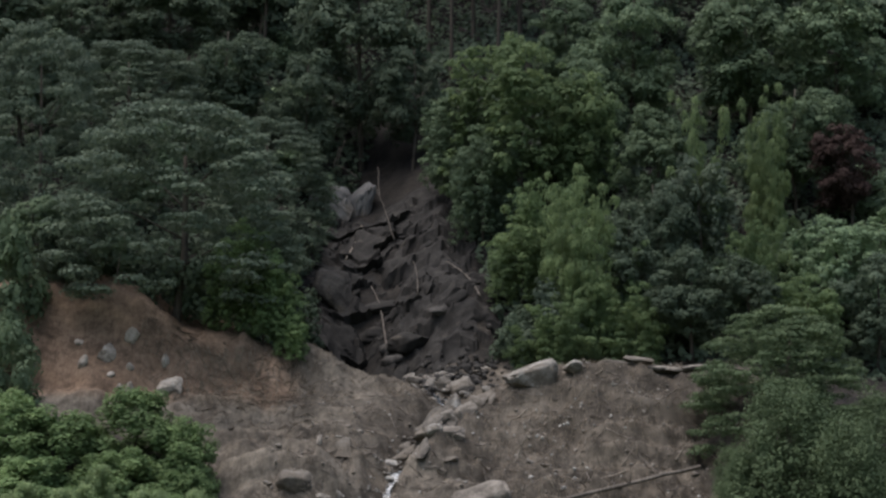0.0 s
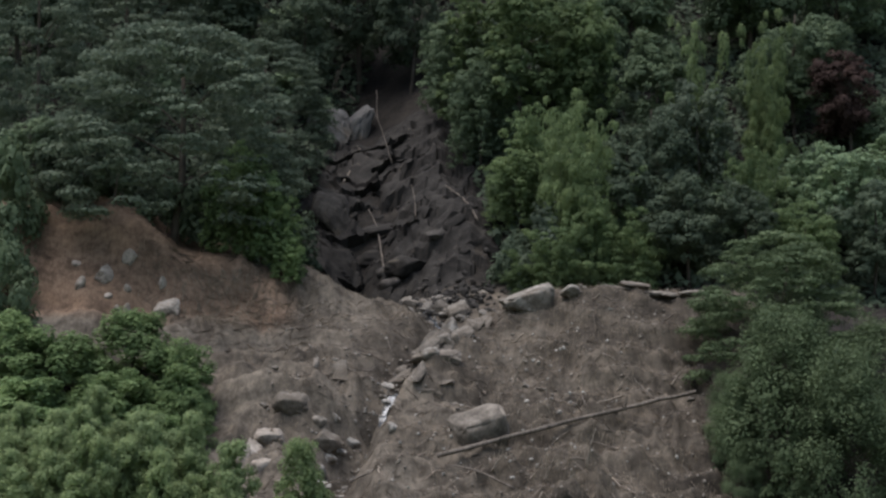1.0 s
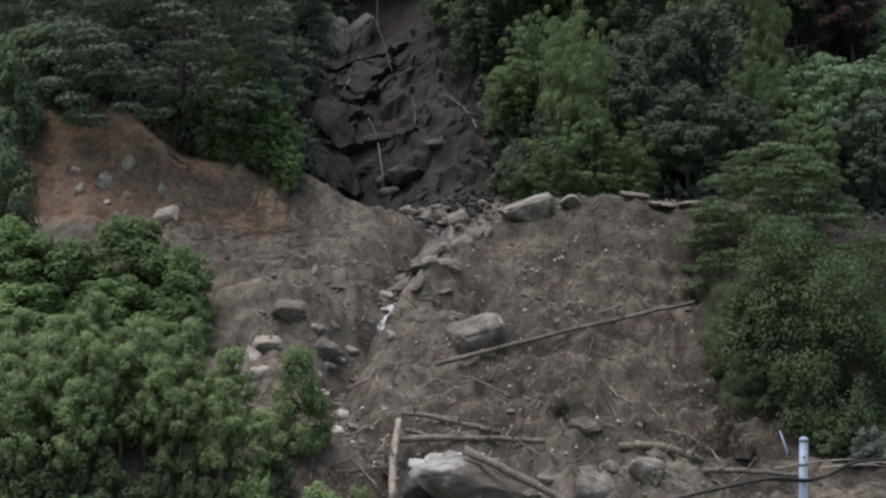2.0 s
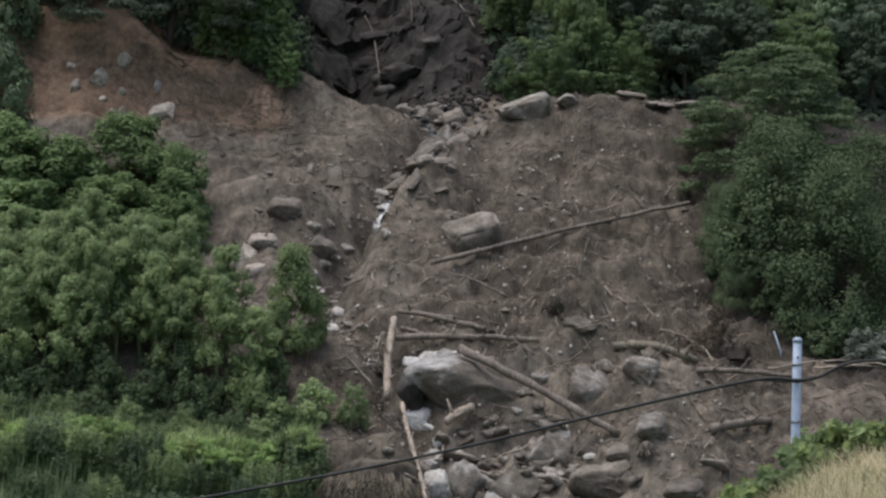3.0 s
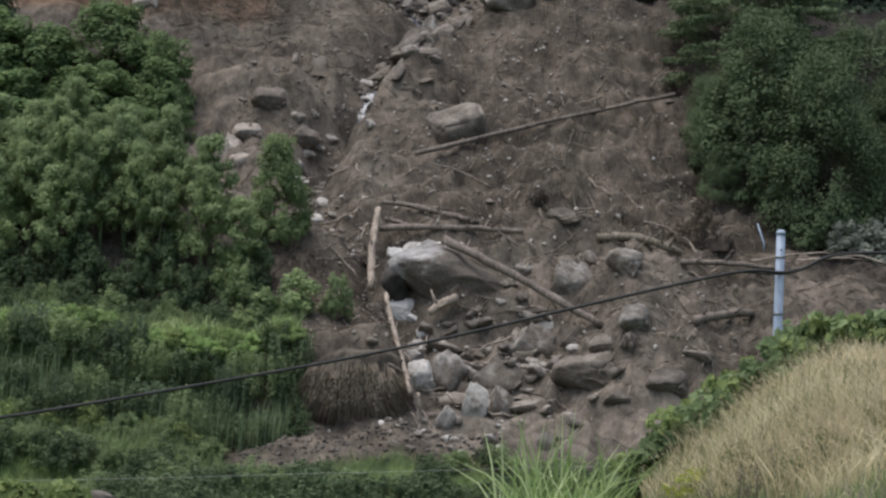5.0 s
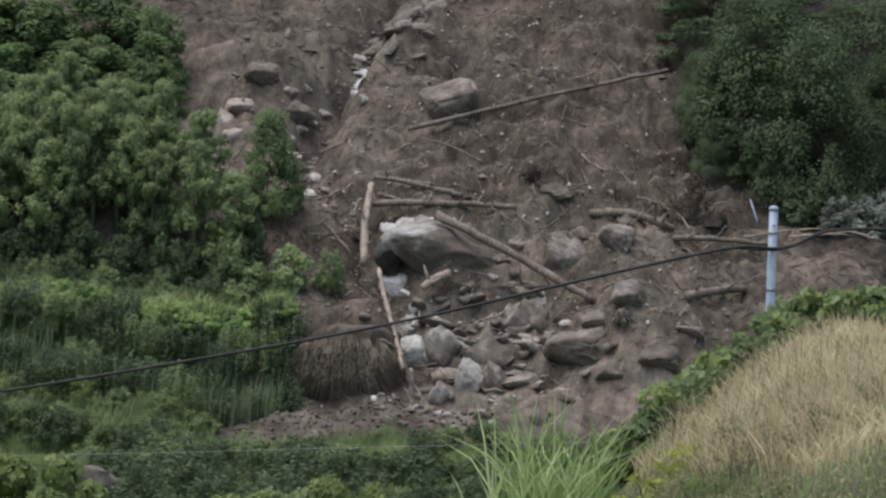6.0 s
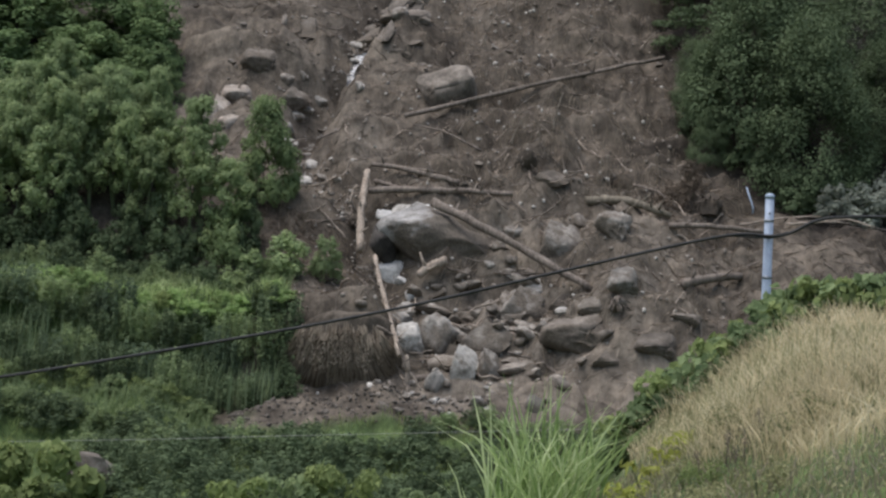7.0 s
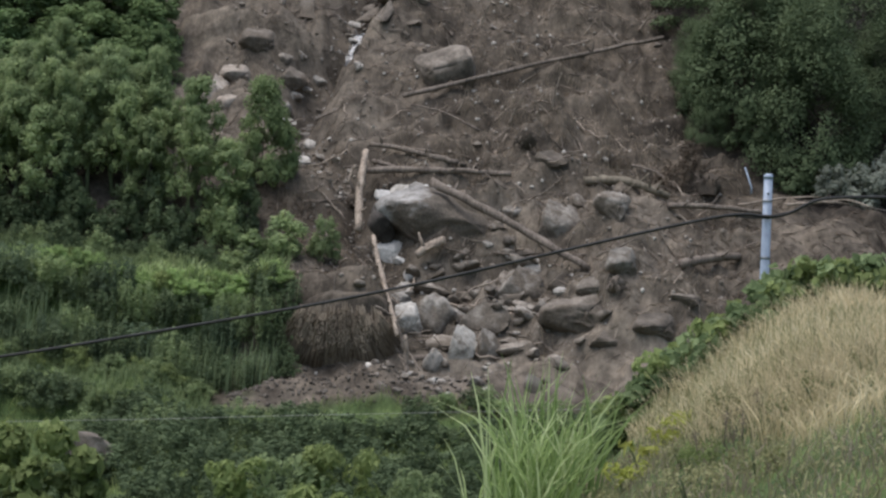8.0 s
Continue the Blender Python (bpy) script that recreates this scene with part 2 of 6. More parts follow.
def blocks(x, y, wide, deep, seed):
    """Heights in -1..1, one for each block of a warped lattice, with its top dipping to one side."""
    u = x / wide + 0.3 * vnoise(x, y, wide * 1.3, seed + 1)
    v = y / deep + 0.3 * vnoise(x, y, deep * 1.7, seed + 2)
    u = u + 0.5 * (np.floor(v) % 2)
    i, j = np.floor(u), np.floor(v)
    h = np.sin(i * 127.1 + j * 311.7 + seed * 74.7) * 43758.5453
    return 2 * (h - np.floor(h)) - 1 + 0.5 * (u - i - 0.5) - 0.6 * (v - j - 0.5)


def step(a, b, v):
    u = np.clip((np.asarray(v, float) - a) / (b - a), 0, 1)
    return u * u * (3 - 2 * u)


def hump(x, y, cx, cy, rx, ry, h):
    return h * np.exp(-((x - cx) / rx) ** 2 - ((y - cy) / ry) ** 2)


def away(x, y, line):
    """Distance from a broken line in plan."""
    best = np.full(np.shape(x), 1e9)
    for (ax, ay), (bx, by) in zip(line[:-1], line[1:]):
        dx, dy = bx - ax, by - ay
        t = np.clip(((x - ax) * dx + (y - ay) * dy) / (dx * dx + dy * dy), 0, 1)
        best = np.minimum(best, np.hypot(x - ax - t * dx, y - ay - t * dy))
    return best


# the hillside from the valley floor up to the wooded ridge: distance, height
SLOPE = ((40, 0.3), (70, 0.4), (77.4, 0.9), (78.6, 1.6), (82, 2.6), (85, 4.6), (91, 9.4), (99, 14.3), (107, 19.6), (110, 20.8), (116, 23.0),
         (121, 28), (127, 33), (145, 46), (200, 90), (300, 130), (500, 150))
GULLY = ((1.2, 81), (1.3, 84.5), (0, 87), (-0.75, 88.6), (-2.0, 92), (-3.6, 93.8), (-4.6, 96.4), (-4.3, 98.2), (-3.1, 100.6), (-2.5, 102.2), (-1.9, 104), (-0.6, 106), (0.5, 108), (0.9, 109.8), (-0.8, 111.8), (-2.2, 113), (-4.2, 118), (-4.8, 128), (-5, 145))


RIB = ((-2.4, 98.6), (-1.5, 101.3), (-0.7, 103.4), (0.6, 105.6), (1.7, 107.6))


def ground(x, y):
    """Height of the land at a place in plan."""
    x, y = np.asarray(x, float), np.asarray(y, float)
    yy = y + 0.7 * vnoise(x, y, 7, 3) + 0.25 * vnoise(x, y, 2.2, 8)
    z = np.interp(yy, [p[0] for p in SLOPE], [p[1] for p in SLOPE])
    # broad mud apron at the foot of the slide: a steep front and a gently rising back
    apron = np.interp(yy, (79, 80.5, 84.2, 88, 92, 94), (1.7, 2.2, 5.9, 7.95, 9.75, 11.24)) - np.interp(yy, [p[0] for p in SLOPE], [p[1] for p in SLOPE])
    z = z + apron * step(5.0, 8.5, x) * step(79, 80.5, yy) * (1 - step(93, 94, yy))
    # orange scarp above the torn slope
    bend = x + 0.9 * vnoise(x, y, 3, 5)
    left = 0.42 * step(-7.0, -10.0, bend) + 0.58 * step(-12.0, -16.0, bend)
    z = z + left * 4.0 * step(107.4, 111.6, yy) * (1 - step(114, 125, y))
    # planted terrace and its steep front
    west = step(0.5, -1.6, x + 0.4 * vnoise(x, y, 2, 6))
    z = z + west * 1.9 * step(82.3, 84.2, yy) * (1 - step(84.2, 88.5, y))
    z = z - 0.7 * step(-4.6, -6.4, x) * step(82.3, 84, yy) * (1 - step(86.0, 89.5, y))
    # mound beside the stream, with a flat crest
    east = step(2.0, 4.5, x) * (1 - step(13.5, 17, x))
    z = z + east * 1.25 * np.exp(-((y - 107.3) / 2.2) ** 2)
    # hollow with the boulders
    z = z - hump(x, y, 2.6, 87.0, 4.5, 2.2, 0.9)
    z = z + hump(x, y, 12.5, 88.0, 6, 2.0, 0.25) - hump(x, y, 16, 93.5, 5, 2.5, 0.8)
    # stream bed, a narrow cut below and a wide ravine above
    d = away(x, y, GULLY)
    z = z - (1.6 + 0.5 * step(94, 97, y) + 0.3 * vnoise(x, y, 1.5, 2)) * np.exp(-(d / (1.0 + 0.3 * step(94, 97, y))) ** 2) * (0.25 * step(79, 84, y) + 0.75 * step(87, 91, y)) * (1 - step(109, 113, y))
    z = z - 3.2 * np.exp(-(d / 4.2) ** 2) * step(109, 119, y)
    # cut bank of the flat on one side of the stream, a rounded nose on the other
    brink = y - 100.6 - 0.55 * np.clip(x + 4.5, 0, 4) + 0.5 * vnoise(x, y, 1.8, 25)
    z = z + 0.75 * step(0.0, 0.5, brink) * (1 - step(0.5, 5.0, brink)) * step(-10.5, -8.5, x) * (1 - step(-2.6, -1.6, x))
    z = z + hump(x, y, -0.3, 102.0, 1.3, 2.2, 0.7) + hump(x, y, 1.4, 105.2, 1.2, 1.8, 0.5)
    z = z + hump(x, y, -7.2, 110.2, 2.6, 1.7, 1.7) + hump(x, y, -2.3, 83.2, 1.7, 0.9, 0.9)
    z = z + hump(x, y, 2.9, 88.2, 1.7, 0.8, 1.25)
    rib = np.exp(-(away(x, y, RIB) / 0.6) ** 2)
    z = z + rib * (0.5 + 0.35 * blocks(x + 0.5 * y, y, 1.3, 0.9, 53) + 0.2 * vnoise(x, y, 0.7, 54))
    z = z - hump(x, y, -3.7, 99.9, 0.7, 1.4, 0.7)
    # heap of mud pushed out along the lane
    pile = np.exp(-((x + 1.9) / 3.4) ** 4 - ((y - 80.5) / 1.15) ** 2)
    z = z + pile * (0.28 + 0.18 * vnoise(x, y, 1.3, 81) + 0.16 * (1 - 2 * np.abs(vnoise(x, y, 0.62, 82))) + 0.07 * vnoise(x, y, 0.3, 83))
    # fractured bedrock at the ravine's head: blocks of two sizes, dipping across the slope
    rocky = np.exp(-((x + 5.2 - 0.06 * (y - 118)) / 3.4) ** 4) * step(114.5, 117, y) * (1 - step(128, 133, y))
    z = z + rocky * (0.5 * vnoise(x, y, 1.9, 41) + 0.12 * vnoise(x, y, 0.4, 43))
    soil = np.exp(-((x - 0.6) / 3.6) ** 4) * step(113.5, 116, y) * (1 - step(127, 133, y))
    z = z + soil * (0.5 * vnoise(x, y * 0.5, 1.6, 44) + 0.3 * blocks(x, y + 0.3 * x, 1.3, 0.7, 45) + 0.16 * vnoise(x, y, 0.5, 46))
    # lumps of mud and rills
    torn = step(76.5, 79, y) * (1 - step(122, 130, y))
    flow = 1 - 0.2 * np.exp(-((x - 9.5) / 5) ** 2 - ((y - 84.5) / 2.6) ** 2)
    z = z + torn * flow * (0.3 * vnoise(x, y, 1.9, 11) + 0.14 * (1 - 2 * np.abs(vnoise(x, y * 0.55, 0.95, 12))) + 0.07 * vnoise(x * 1.3, y * 0.7, 0.42, 13)
                           + 0.36 * vnoise(x, y * 0.6, 4.3, 14) + 0.08 * (1 - 2 * np.abs(vnoise(x + 0.25 * y, y * 0.3, 0.6, 15))))
    # slumped steps across the torn slope
    saw = yy / 1.55 + 0.6 * vnoise(x, y, 2.6, 17)
    saw = saw - np.floor(saw)
    slump = torn * step(90.5, 92.5, y) * (1 - step(106, 108, y)) * (0.45 + 0.55 * step(-1.5, 1.5, x + vnoise(x, y, 2, 18)))
    z = z + slump * (0.62 + 0.45 * vnoise(x, y, 3.1, 19)) * (np.minimum(saw * 3.2, 1) - saw - 0.3)
    z = z + torn * 0.07 * vnoise(x, y, 0.33, 20) * flow
    # lobes of mud that flowed out at the foot of the slide
    lap = (y + 0.25 * x) / 1.9 + 0.9 * vnoise(x, y, 2.8, 26) + 0.35 * vnoise(x, y, 0.9, 27)
    lap = lap - np.floor(lap)
    z = z + torn * step(79.5, 81, y) * (1 - step(90, 92, y)) * step(-0.5, 1.5, x) * (0.5 + 0.15 * step(5, 9, x) + 0.3 * vnoise(x, y, 2.2, 28)) * (np.minimum(lap * 3.5, 1) - lap - 0.3)
    z = z + torn * step(80, 82, y) * (1 - step(91, 94, y)) * step(0, 2, x) * (0.2 * (1 - 2 * np.abs(vnoise(x * 0.35, y, 0.8, 29))) + 0.08 * vnoise(x * 0.7, y, 0.36, 30))
    heap = step(81.5, 83.5, y) * (1 - step(93, 97, y)) * step(0.5, 3, x) * (1 - 0.5 * step(6, 9, x)) + 0.75 * step(92, 95, y) * (1 - step(104, 108, y))
    z = z + torn * heap * (0.6 * (1 - np.abs(vnoise(x, y, 1.7, 22))) ** 2 + 0.34 * (1 - np.abs(vnoise(x, y * 0.8, 0.75, 23))) ** 2 + 0.13 * vnoise(x, y, 0.42, 24) - 0.45)
    z = z + left * step(107, 108, y) * (1 - step(111, 114, y)) * 0.35 * vnoise(x, y * 0.3, 1.3, 16)
    # near bank, on which the camera stands
    edge = 19 + 8.5 * step(0.0, 4.2, x)
    near = 6.6 + 1.9 * step(1.6, 5.2, x + 0.14 * (26 - y)) + 0.06 * vnoise(x, y, 1.5, 21)
    near = near + (8.3 - near) * (1 - step(-2, 9, y))
    drop = step(0, 13, y - edge)
    return np.where(y < edge + 13, near * (1 - drop) + np.minimum(z, 0.6) * drop, z)

# ---- builders ----
RNG = np.random.default_rng(7)


def mesh_of(name, verts, faces, mat, smooth=False):
    me = bpy.data.meshes.new(name)
    me.from_pydata([tuple(v) for v in verts] if not isinstance(verts, np.ndarray) else verts.tolist(), [], faces if isinstance(faces, list) else faces.tolist())
    me.materials.append(mat)
    if smooth:
        me.shade_smooth()
    return me


def part(name, me, parent=None, label="", at=None):
    ob = new(name, me)
    if at is not None:
        ob.matrix_basis = at
    if parent:
        ob.parent = parent
    if label:
        ob["label"] = label
    return ob


def thing(name, x, y, z, label, category, group="", kind="", turn=0):
    ob = new(name)
    ob.empty_display_size = 0.2
    ob.matrix_basis = pose(x, y, z, 0, 0, turn)
    return tagged(ob, label, category, group, kind)


def land(x, y):
    return float(ground(x, y))


def tube(points, radii, sides=7, wobble=0.0, rng=RNG):
    """A tapered limb along points: vertices and faces, closed at both ends."""
    pts = [Vector(p) for p in points]
    vs, fs = [], []
    for i, p in enumerate(pts):
        d = (pts[min(i + 1, len(pts) - 1)] - pts[max(i - 1, 0)]).normalized()
        u = d.orthogonal().normalized() if i == 0 else (u - d * u.dot(d)).normalized()
        w = d.cross(u)
        for k in range(sides):
            a = 2 * math.pi * k / sides
            r = radii[i] * (1 + wobble * rng.uniform(-1, 1))
            vs.append(p + r * (math.cos(a) * u + math.sin(a) * w))
    for i in range(len(pts) - 1):
        for k in range(sides):
            a, b = i * sides + k, i * sides + (k + 1) % sides
            fs.append((a, b, b + sides, a + sides))
    fs.append(tuple(range(sides))[::-1])
    fs.append(tuple(range((len(pts) - 1) * sides, len(pts) * sides)))
    return [tuple(v) for v in vs], fs


def leaf_sheet(centres, outward, size, slim=0.5, droop=0.3, rng=RNG, far=False, rough=0.45):
    """Pointed leaves at the centres, facing about outward; far: flat ones of three corners, else folded ones of four."""
    n = len(centres)
    nrm = outward + rng.normal(0, rough, (n, 3))
    nrm /= np.linalg.norm(nrm, axis=1)[:, None] + 1e-9
    t = rng.normal(0, 1, (n, 3)) + np.array((0, 0, -droop * 3)) + outward * 0.35
    t -= nrm * (t * nrm).sum(1)[:, None]
    t /= np.linalg.norm(t, axis=1)[:, None] + 1e-9
    b = np.cross(nrm, t)
    s = (size * rng.uniform(0.6, 1.35, n))[:, None]
    q = np.empty((n, 4, 3))
    q[:, 0] = centres - t * s * 0.5
    q[:, 1] = centres + b * s * slim * 0.5 + nrm * s * 0.08
    q[:, 2] = centres + t * s * 0.5 - np.array((0, 0, 1)) * s * droop * 0.4
    q[:, 3] = centres - b * s * slim * 0.5 + nrm * s * 0.08
    if far:
        q[:, 1] -= t * s * 0.25
        q[:, 3] -= t * s * 0.25
        return q[:, 1:].reshape(-1, 3), np.arange(3 * n).reshape(n, 3)
    return q.reshape(-1, 3), np.arange(4 * n).reshape(n, 4)


def clump_leaves(clumps, count, size, slim, droop, rng, under=0.35, far=True, inner=0.72, outer=1.08, core=None):
    """Leaves on the shells of ellipsoid clumps (x, y, z, rx, rz), dense above, thin beneath."""
    c = np.array(clumps)
    w = c[:, 3] * (c[:, 3] + c[:, 4])
    pick = rng.choice(len(c), count, p=w / w.sum())
    d = rng.normal(0, 1, (count, 3))
    d /= np.linalg.norm(d, axis=1)[:, None]
    flip = (d[:, 2] < 0) & (rng.random(count) > under)
    d[flip, 2] *= -1
    r = rng.uniform(inner, outer, count)[:, None]
    scale = np.stack([c[pick, 3], c[pick, 3], c[pick, 4]], 1)
    pos = c[pick, :3] + d * r * scale
    out = d / scale
    out /= np.linalg.norm(out, axis=1)[:, None]
    if core is not None:
        # leaves turn to the light with the whole crown, not only with their own clump
        away_ = pos - (np.array(core) if len(core) == 3 else np.array(core)[pick])
        away_ /= np.linalg.norm(away_, axis=1)[:, None]
        out = 0.4 * out + 0.6 * away_ + np.array((0, 0, 0.15))
        out /= np.linalg.norm(out, axis=1)[:, None]
    return leaf_sheet(pos, out, size, slim, droop, rng, far, 0.26 if far else 0.45)


def branchy(trunk_h, lean, radius, tips, rng):
    """Trunk with limbs that reach out to the tips."""
    top = Vector((lean[0], lean[1], trunk_h))
    bend = Vector((rng.uniform(-0.3, 0.3), rng.uniform(-0.3, 0.3), 0))
    axis = [Vector((0, 0, -0.6)), Vector((0, 0, 0)), top * 0.35 + bend, top * 0.7 + bend * 0.6, top]
    trunk = tube(axis, [radius * 1.5, radius * 1.2, radius, radius * 0.75, radius * 0.3], 8, 0.06, rng)
    limbs = []
    for tip in tips:
        t = Vector(tip)
        k = min(0.9, max(0.25, (t.z * 0.7) / max(trunk_h, 0.1)))
        root = top * k + bend * (1 - abs(2 * k - 1)) * 0.8
        mid = root.lerp(t, 0.5) + Vector((rng.uniform(-0.2, 0.2), rng.uniform(-0.2, 0.2), 0.1 * (t - root).length))
        limbs.append(tube([root, mid, t], [radius * 0.4, radius * 0.22, radius * 0.06], 5, 0.05, rng))
    return trunk, limbs


def tree_kit(style, seed):
    """Meshes of one plant, about 10 m tall; scaled where it stands."""
    rng = np.random.default_rng(seed)
    clumps, cores = [], []

    def puff(x, y, z, w, flat):
        clumps.append((x, y, z, w, w * flat))

    def lobe(x, y, z, r, flat, n, small, up=-0.45):
        """A rounded mass of the crown, made of small puffs over its shell."""
        for _ in range(n):
            d = rng.normal(0, 1, 3)
            d /= np.linalg.norm(d)
            d[2] = d[2] if d[2] > up else -d[2]
            k = rng.uniform(0.3, 1.0) ** 0.6
            puff(x + d[0] * r * k, y + d[1] * r * k, z + d[2] * r * k * flat, r * small * rng.uniform(0.6, 1.35), rng.uniform(0.6, 0.95))
            cores.append((x, y, z - 0.4 * r))

    if style == "layered":
        for k in range(230):
            a, u = rng.uniform(0, 2 * math.pi), rng.uniform(0.0, 1.0)
            z = 0.6 + 8.9 * u
            reach = 4.4 * math.sqrt(max(0.05, 1 - (u - 0.3) ** 2 * 1.9)) * rng.uniform(0.5, 1.0) ** 0.6
            puff(reach * math.cos(a), reach * math.sin(a), z - 0.12 * reach, rng.uniform(0.38, 0.85), rng.uniform(0.38, 0.6))
        count, size, slim, droop, mat = 30000, 0.205, 0.6, 0.2, LEAF_LAYER
    elif style in ("broad", "distant"):
        for k in range(24 if style == "broad" else 15):
            d = rng.normal(0, 1, 3); d /= np.linalg.norm(d)
            r = rng.uniform(0.2, 1.0) ** 0.45
            lobe(2.9 * d[0] * r, 2.9 * d[1] * r, 4.9 + 3.5 * d[2] * r, rng.uniform(0.95, 1.7), rng.uniform(0.7, 0.95), 17 if style == "broad" else 9, 0.3 if style == "broad" else 0.4)
        count, size, slim, droop, mat = (18500, 0.233, 0.7, 0.25, LEAF_DARK) if style == "broad" else (6500, 0.4, 0.75, 0.25, LEAF_DARK)
    elif style == "tall":
        for k in range(13):
            a, r = rng.uniform(0, 2 * math.pi), 3.2 * math.sqrt(rng.random())
            lobe(r * math.cos(a), r * math.sin(a), rng.uniform(6.2, 9.2), rng.uniform(1.0, 1.6), 0.6, 9, 0.4)
        count, size, slim, droop, mat = 7000, 0.5, 0.8, 0.25, LEAF_DARK
    elif style == "draped":
        for k in range(11):
            a, r = 2.4 * k + rng.uniform(-0.3, 0.3), 3.0 * math.sqrt((k + 0.4) / 11)
            z = 9.0 - 0.3 * r * r * rng.uniform(0.4, 1.3) - rng.uniform(0, 1.6)
            w = rng.uniform(0.95, 1.5)
            while z > rng.uniform(0.2, 1.4):
                lobe(r * math.cos(a), r * math.sin(a), z, w, rng.uniform(0.8, 1.05), 15, 0.3, -0.7)
                z -= w * rng.uniform(1.1, 1.6)
                r += rng.uniform(-0.1, 0.25)
                w *= rng.uniform(0.8, 0.98)
        count, size, slim, droop, mat = 18000, 0.225, 0.85, 0.5, LEAF_VINE
    elif style == "bamboo":
        for k in range(26):
            a, r = rng.uniform(0, 2 * math.pi), 2.0 * math.sqrt(rng.random())
            top, tilt = rng.uniform(3.6, 9.9) - 0.35 * r, rng.uniform(0.3, 1.1)
            for j in range(10):
                s = j / 9
                z = top * (0.06 + 0.94 * s)
                bow = tilt * 2.3 * s ** 2.6
                w = (0.72 - 0.22 * s) * rng.uniform(0.6, 1.25)
                puff((r + bow) * math.cos(a) + rng.uniform(-0.5, 0.5), (r + bow) * math.sin(a) + rng.uniform(-0.5, 0.5), z - 0.8 * bow * s, w, 0.6)
        count, size, slim, droop, mat = 17000, 0.4, 0.34, 0.5, LEAF_BAMBOO
    elif style == "grove":
        for k in range(70):
            a, u = rng.uniform(0, 2 * math.pi), rng.random() ** 0.7
            r = 2.0 * math.sqrt(rng.random()) * (1 - 0.75 * u ** 2)
            puff(r * math.cos(a), r * math.sin(a), 2.6 + 6.7 * u, rng.uniform(0.24, 0.46), rng.uniform(1.0, 1.7))
        count, size, slim, droop, mat = 5600, 0.385, 0.33, -0.3, LEAF_GROVE
    elif style == "weeds":
        for k in range(46):
            a, r = rng.uniform(0, 2 * math.pi), 4.2 * math.sqrt(rng.random())
            top = rng.uniform(6.0, 9.8)
            for j in range(7):
                puff(r * math.cos(a) + rng.normal(0, 0.12), r * math.sin(a) + rng.normal(0, 0.12), top * (0.12 + 0.88 * j / 6), rng.uniform(0.3, 0.62), rng.uniform(1.0, 1.7))
        count, size, slim, droop, mat = 2100, 1.22, 0.22, -0.3, LEAF_BRIGHT
    elif style == "fine":
        for k in range(60):
            a, u = rng.uniform(0, 2 * math.pi), rng.random()
            reach = 3.9 * math.sqrt(1 - 0.85 * u * u) * rng.uniform(0.3, 1.0)
            puff(reach * math.cos(a), reach * math.sin(a), 0.6 + 8.4 * u * rng.uniform(0.6, 1.08), rng.uniform(0.45, 0.9), rng.uniform(1.5, 2.5))
        count, size, slim, droop, mat = 1900, 0.77, 0.42, -0.1, LEAF_GROVE
    elif style == "bush":
        for k in range(26):
            a, u = rng.uniform(0, 2 * math.pi), rng.random()
            reach = 3.5 * math.sqrt(1 - 0.85 * u * u) * rng.uniform(0.35, 1.0)
            puff(reach * math.cos(a), reach * math.sin(a), 0.8 + 8.0 * u * rng.uniform(0.75, 1.05), rng.uniform(0.75, 1.4), rng.uniform(1.1, 1.8))
        count, size, slim, droop, mat = 1900, 0.84, 0.6, 0.2, LEAF_GROVE
    else:
        for k in range(150 if style == "mound" else 210):
            a, u = rng.uniform(0, 2 * math.pi), rng.random()
            reach = 3.7 * math.sqrt(1 - 0.82 * u * u) * rng.uniform(0.35, 1.0) ** 0.7
            puff(reach * math.cos(a), reach * math.sin(a), 0.5 + 8.5 * u * rng.uniform(0.85, 1.05), rng.uniform(0.42, 0.85), rng.uniform(0.9, 1.4))
            cores.append((0.45 * clumps[-1][0], 0.45 * clumps[-1][1], 0.3 * clumps[-1][2]))
        count, size, slim, droop, mat = (15500, 0.3, 0.85, 0.35, LEAF_GROVE) if style == "mound" else (25000, 0.19, 0.7, 0.0, LEAF_VINE)
    v, f = clump_leaves(clumps, count, size, slim, droop, rng, 0.8 if style == "grove" else 0.85 if style in ("mound", "shrub") else 0.35, True, *((0.35, 1.35) if style == "grove" else (0.5, 1.2) if style in ("fine", "bush", "shrub") else (0.72, 1.08)), cores or None)
    crown = mesh_of(style + "_crown", v, f, mat)
    stems = []
    if style == "bamboo":
        for c in clumps[7::10][:8]:
            stems.append(("culm", tube([(c[0] * 0.55, c[1] * 0.55, -0.5), (c[0] * 0.62, c[1] * 0.62, c[2] * 0.55), c[:3]], [0.06, 0.05, 0.012], 5, 0, rng), CULM))
    elif style in ("weeds", "bush", "fine"):
        for c in clumps[6::7][:12 if style == "weeds" else 4]:
            stems.append(("stem", tube([(c[0] * 0.7, c[1] * 0.7, -0.4), (c[0] * 0.9, c[1] * 0.9, c[2] * 0.5), c[:3]], [0.07, 0.06, 0.045], 4, 0, rng), STALK if style == "weeds" else CULM))
    else:
        tips = [c[:3] for c in clumps[:: max(1, len(clumps) // 6)]][:6] if style != "grove" else []
        trunk, limbs = branchy(8.2 if style not in ("shrub", "mound") else 3.2, (rng.uniform(-0.5, 0.5), rng.uniform(-0.5, 0.5)), 0.13 if style != "grove" else 0.12, tips, rng)
        stems.append(("trunk", trunk, BARK if style != "grove" else CULM))
        stems += [("limb", m, BARK) for m in limbs]
    return crown, [(n, mesh_of(n, *m, mt, True)) for n, m, mt in stems], mat


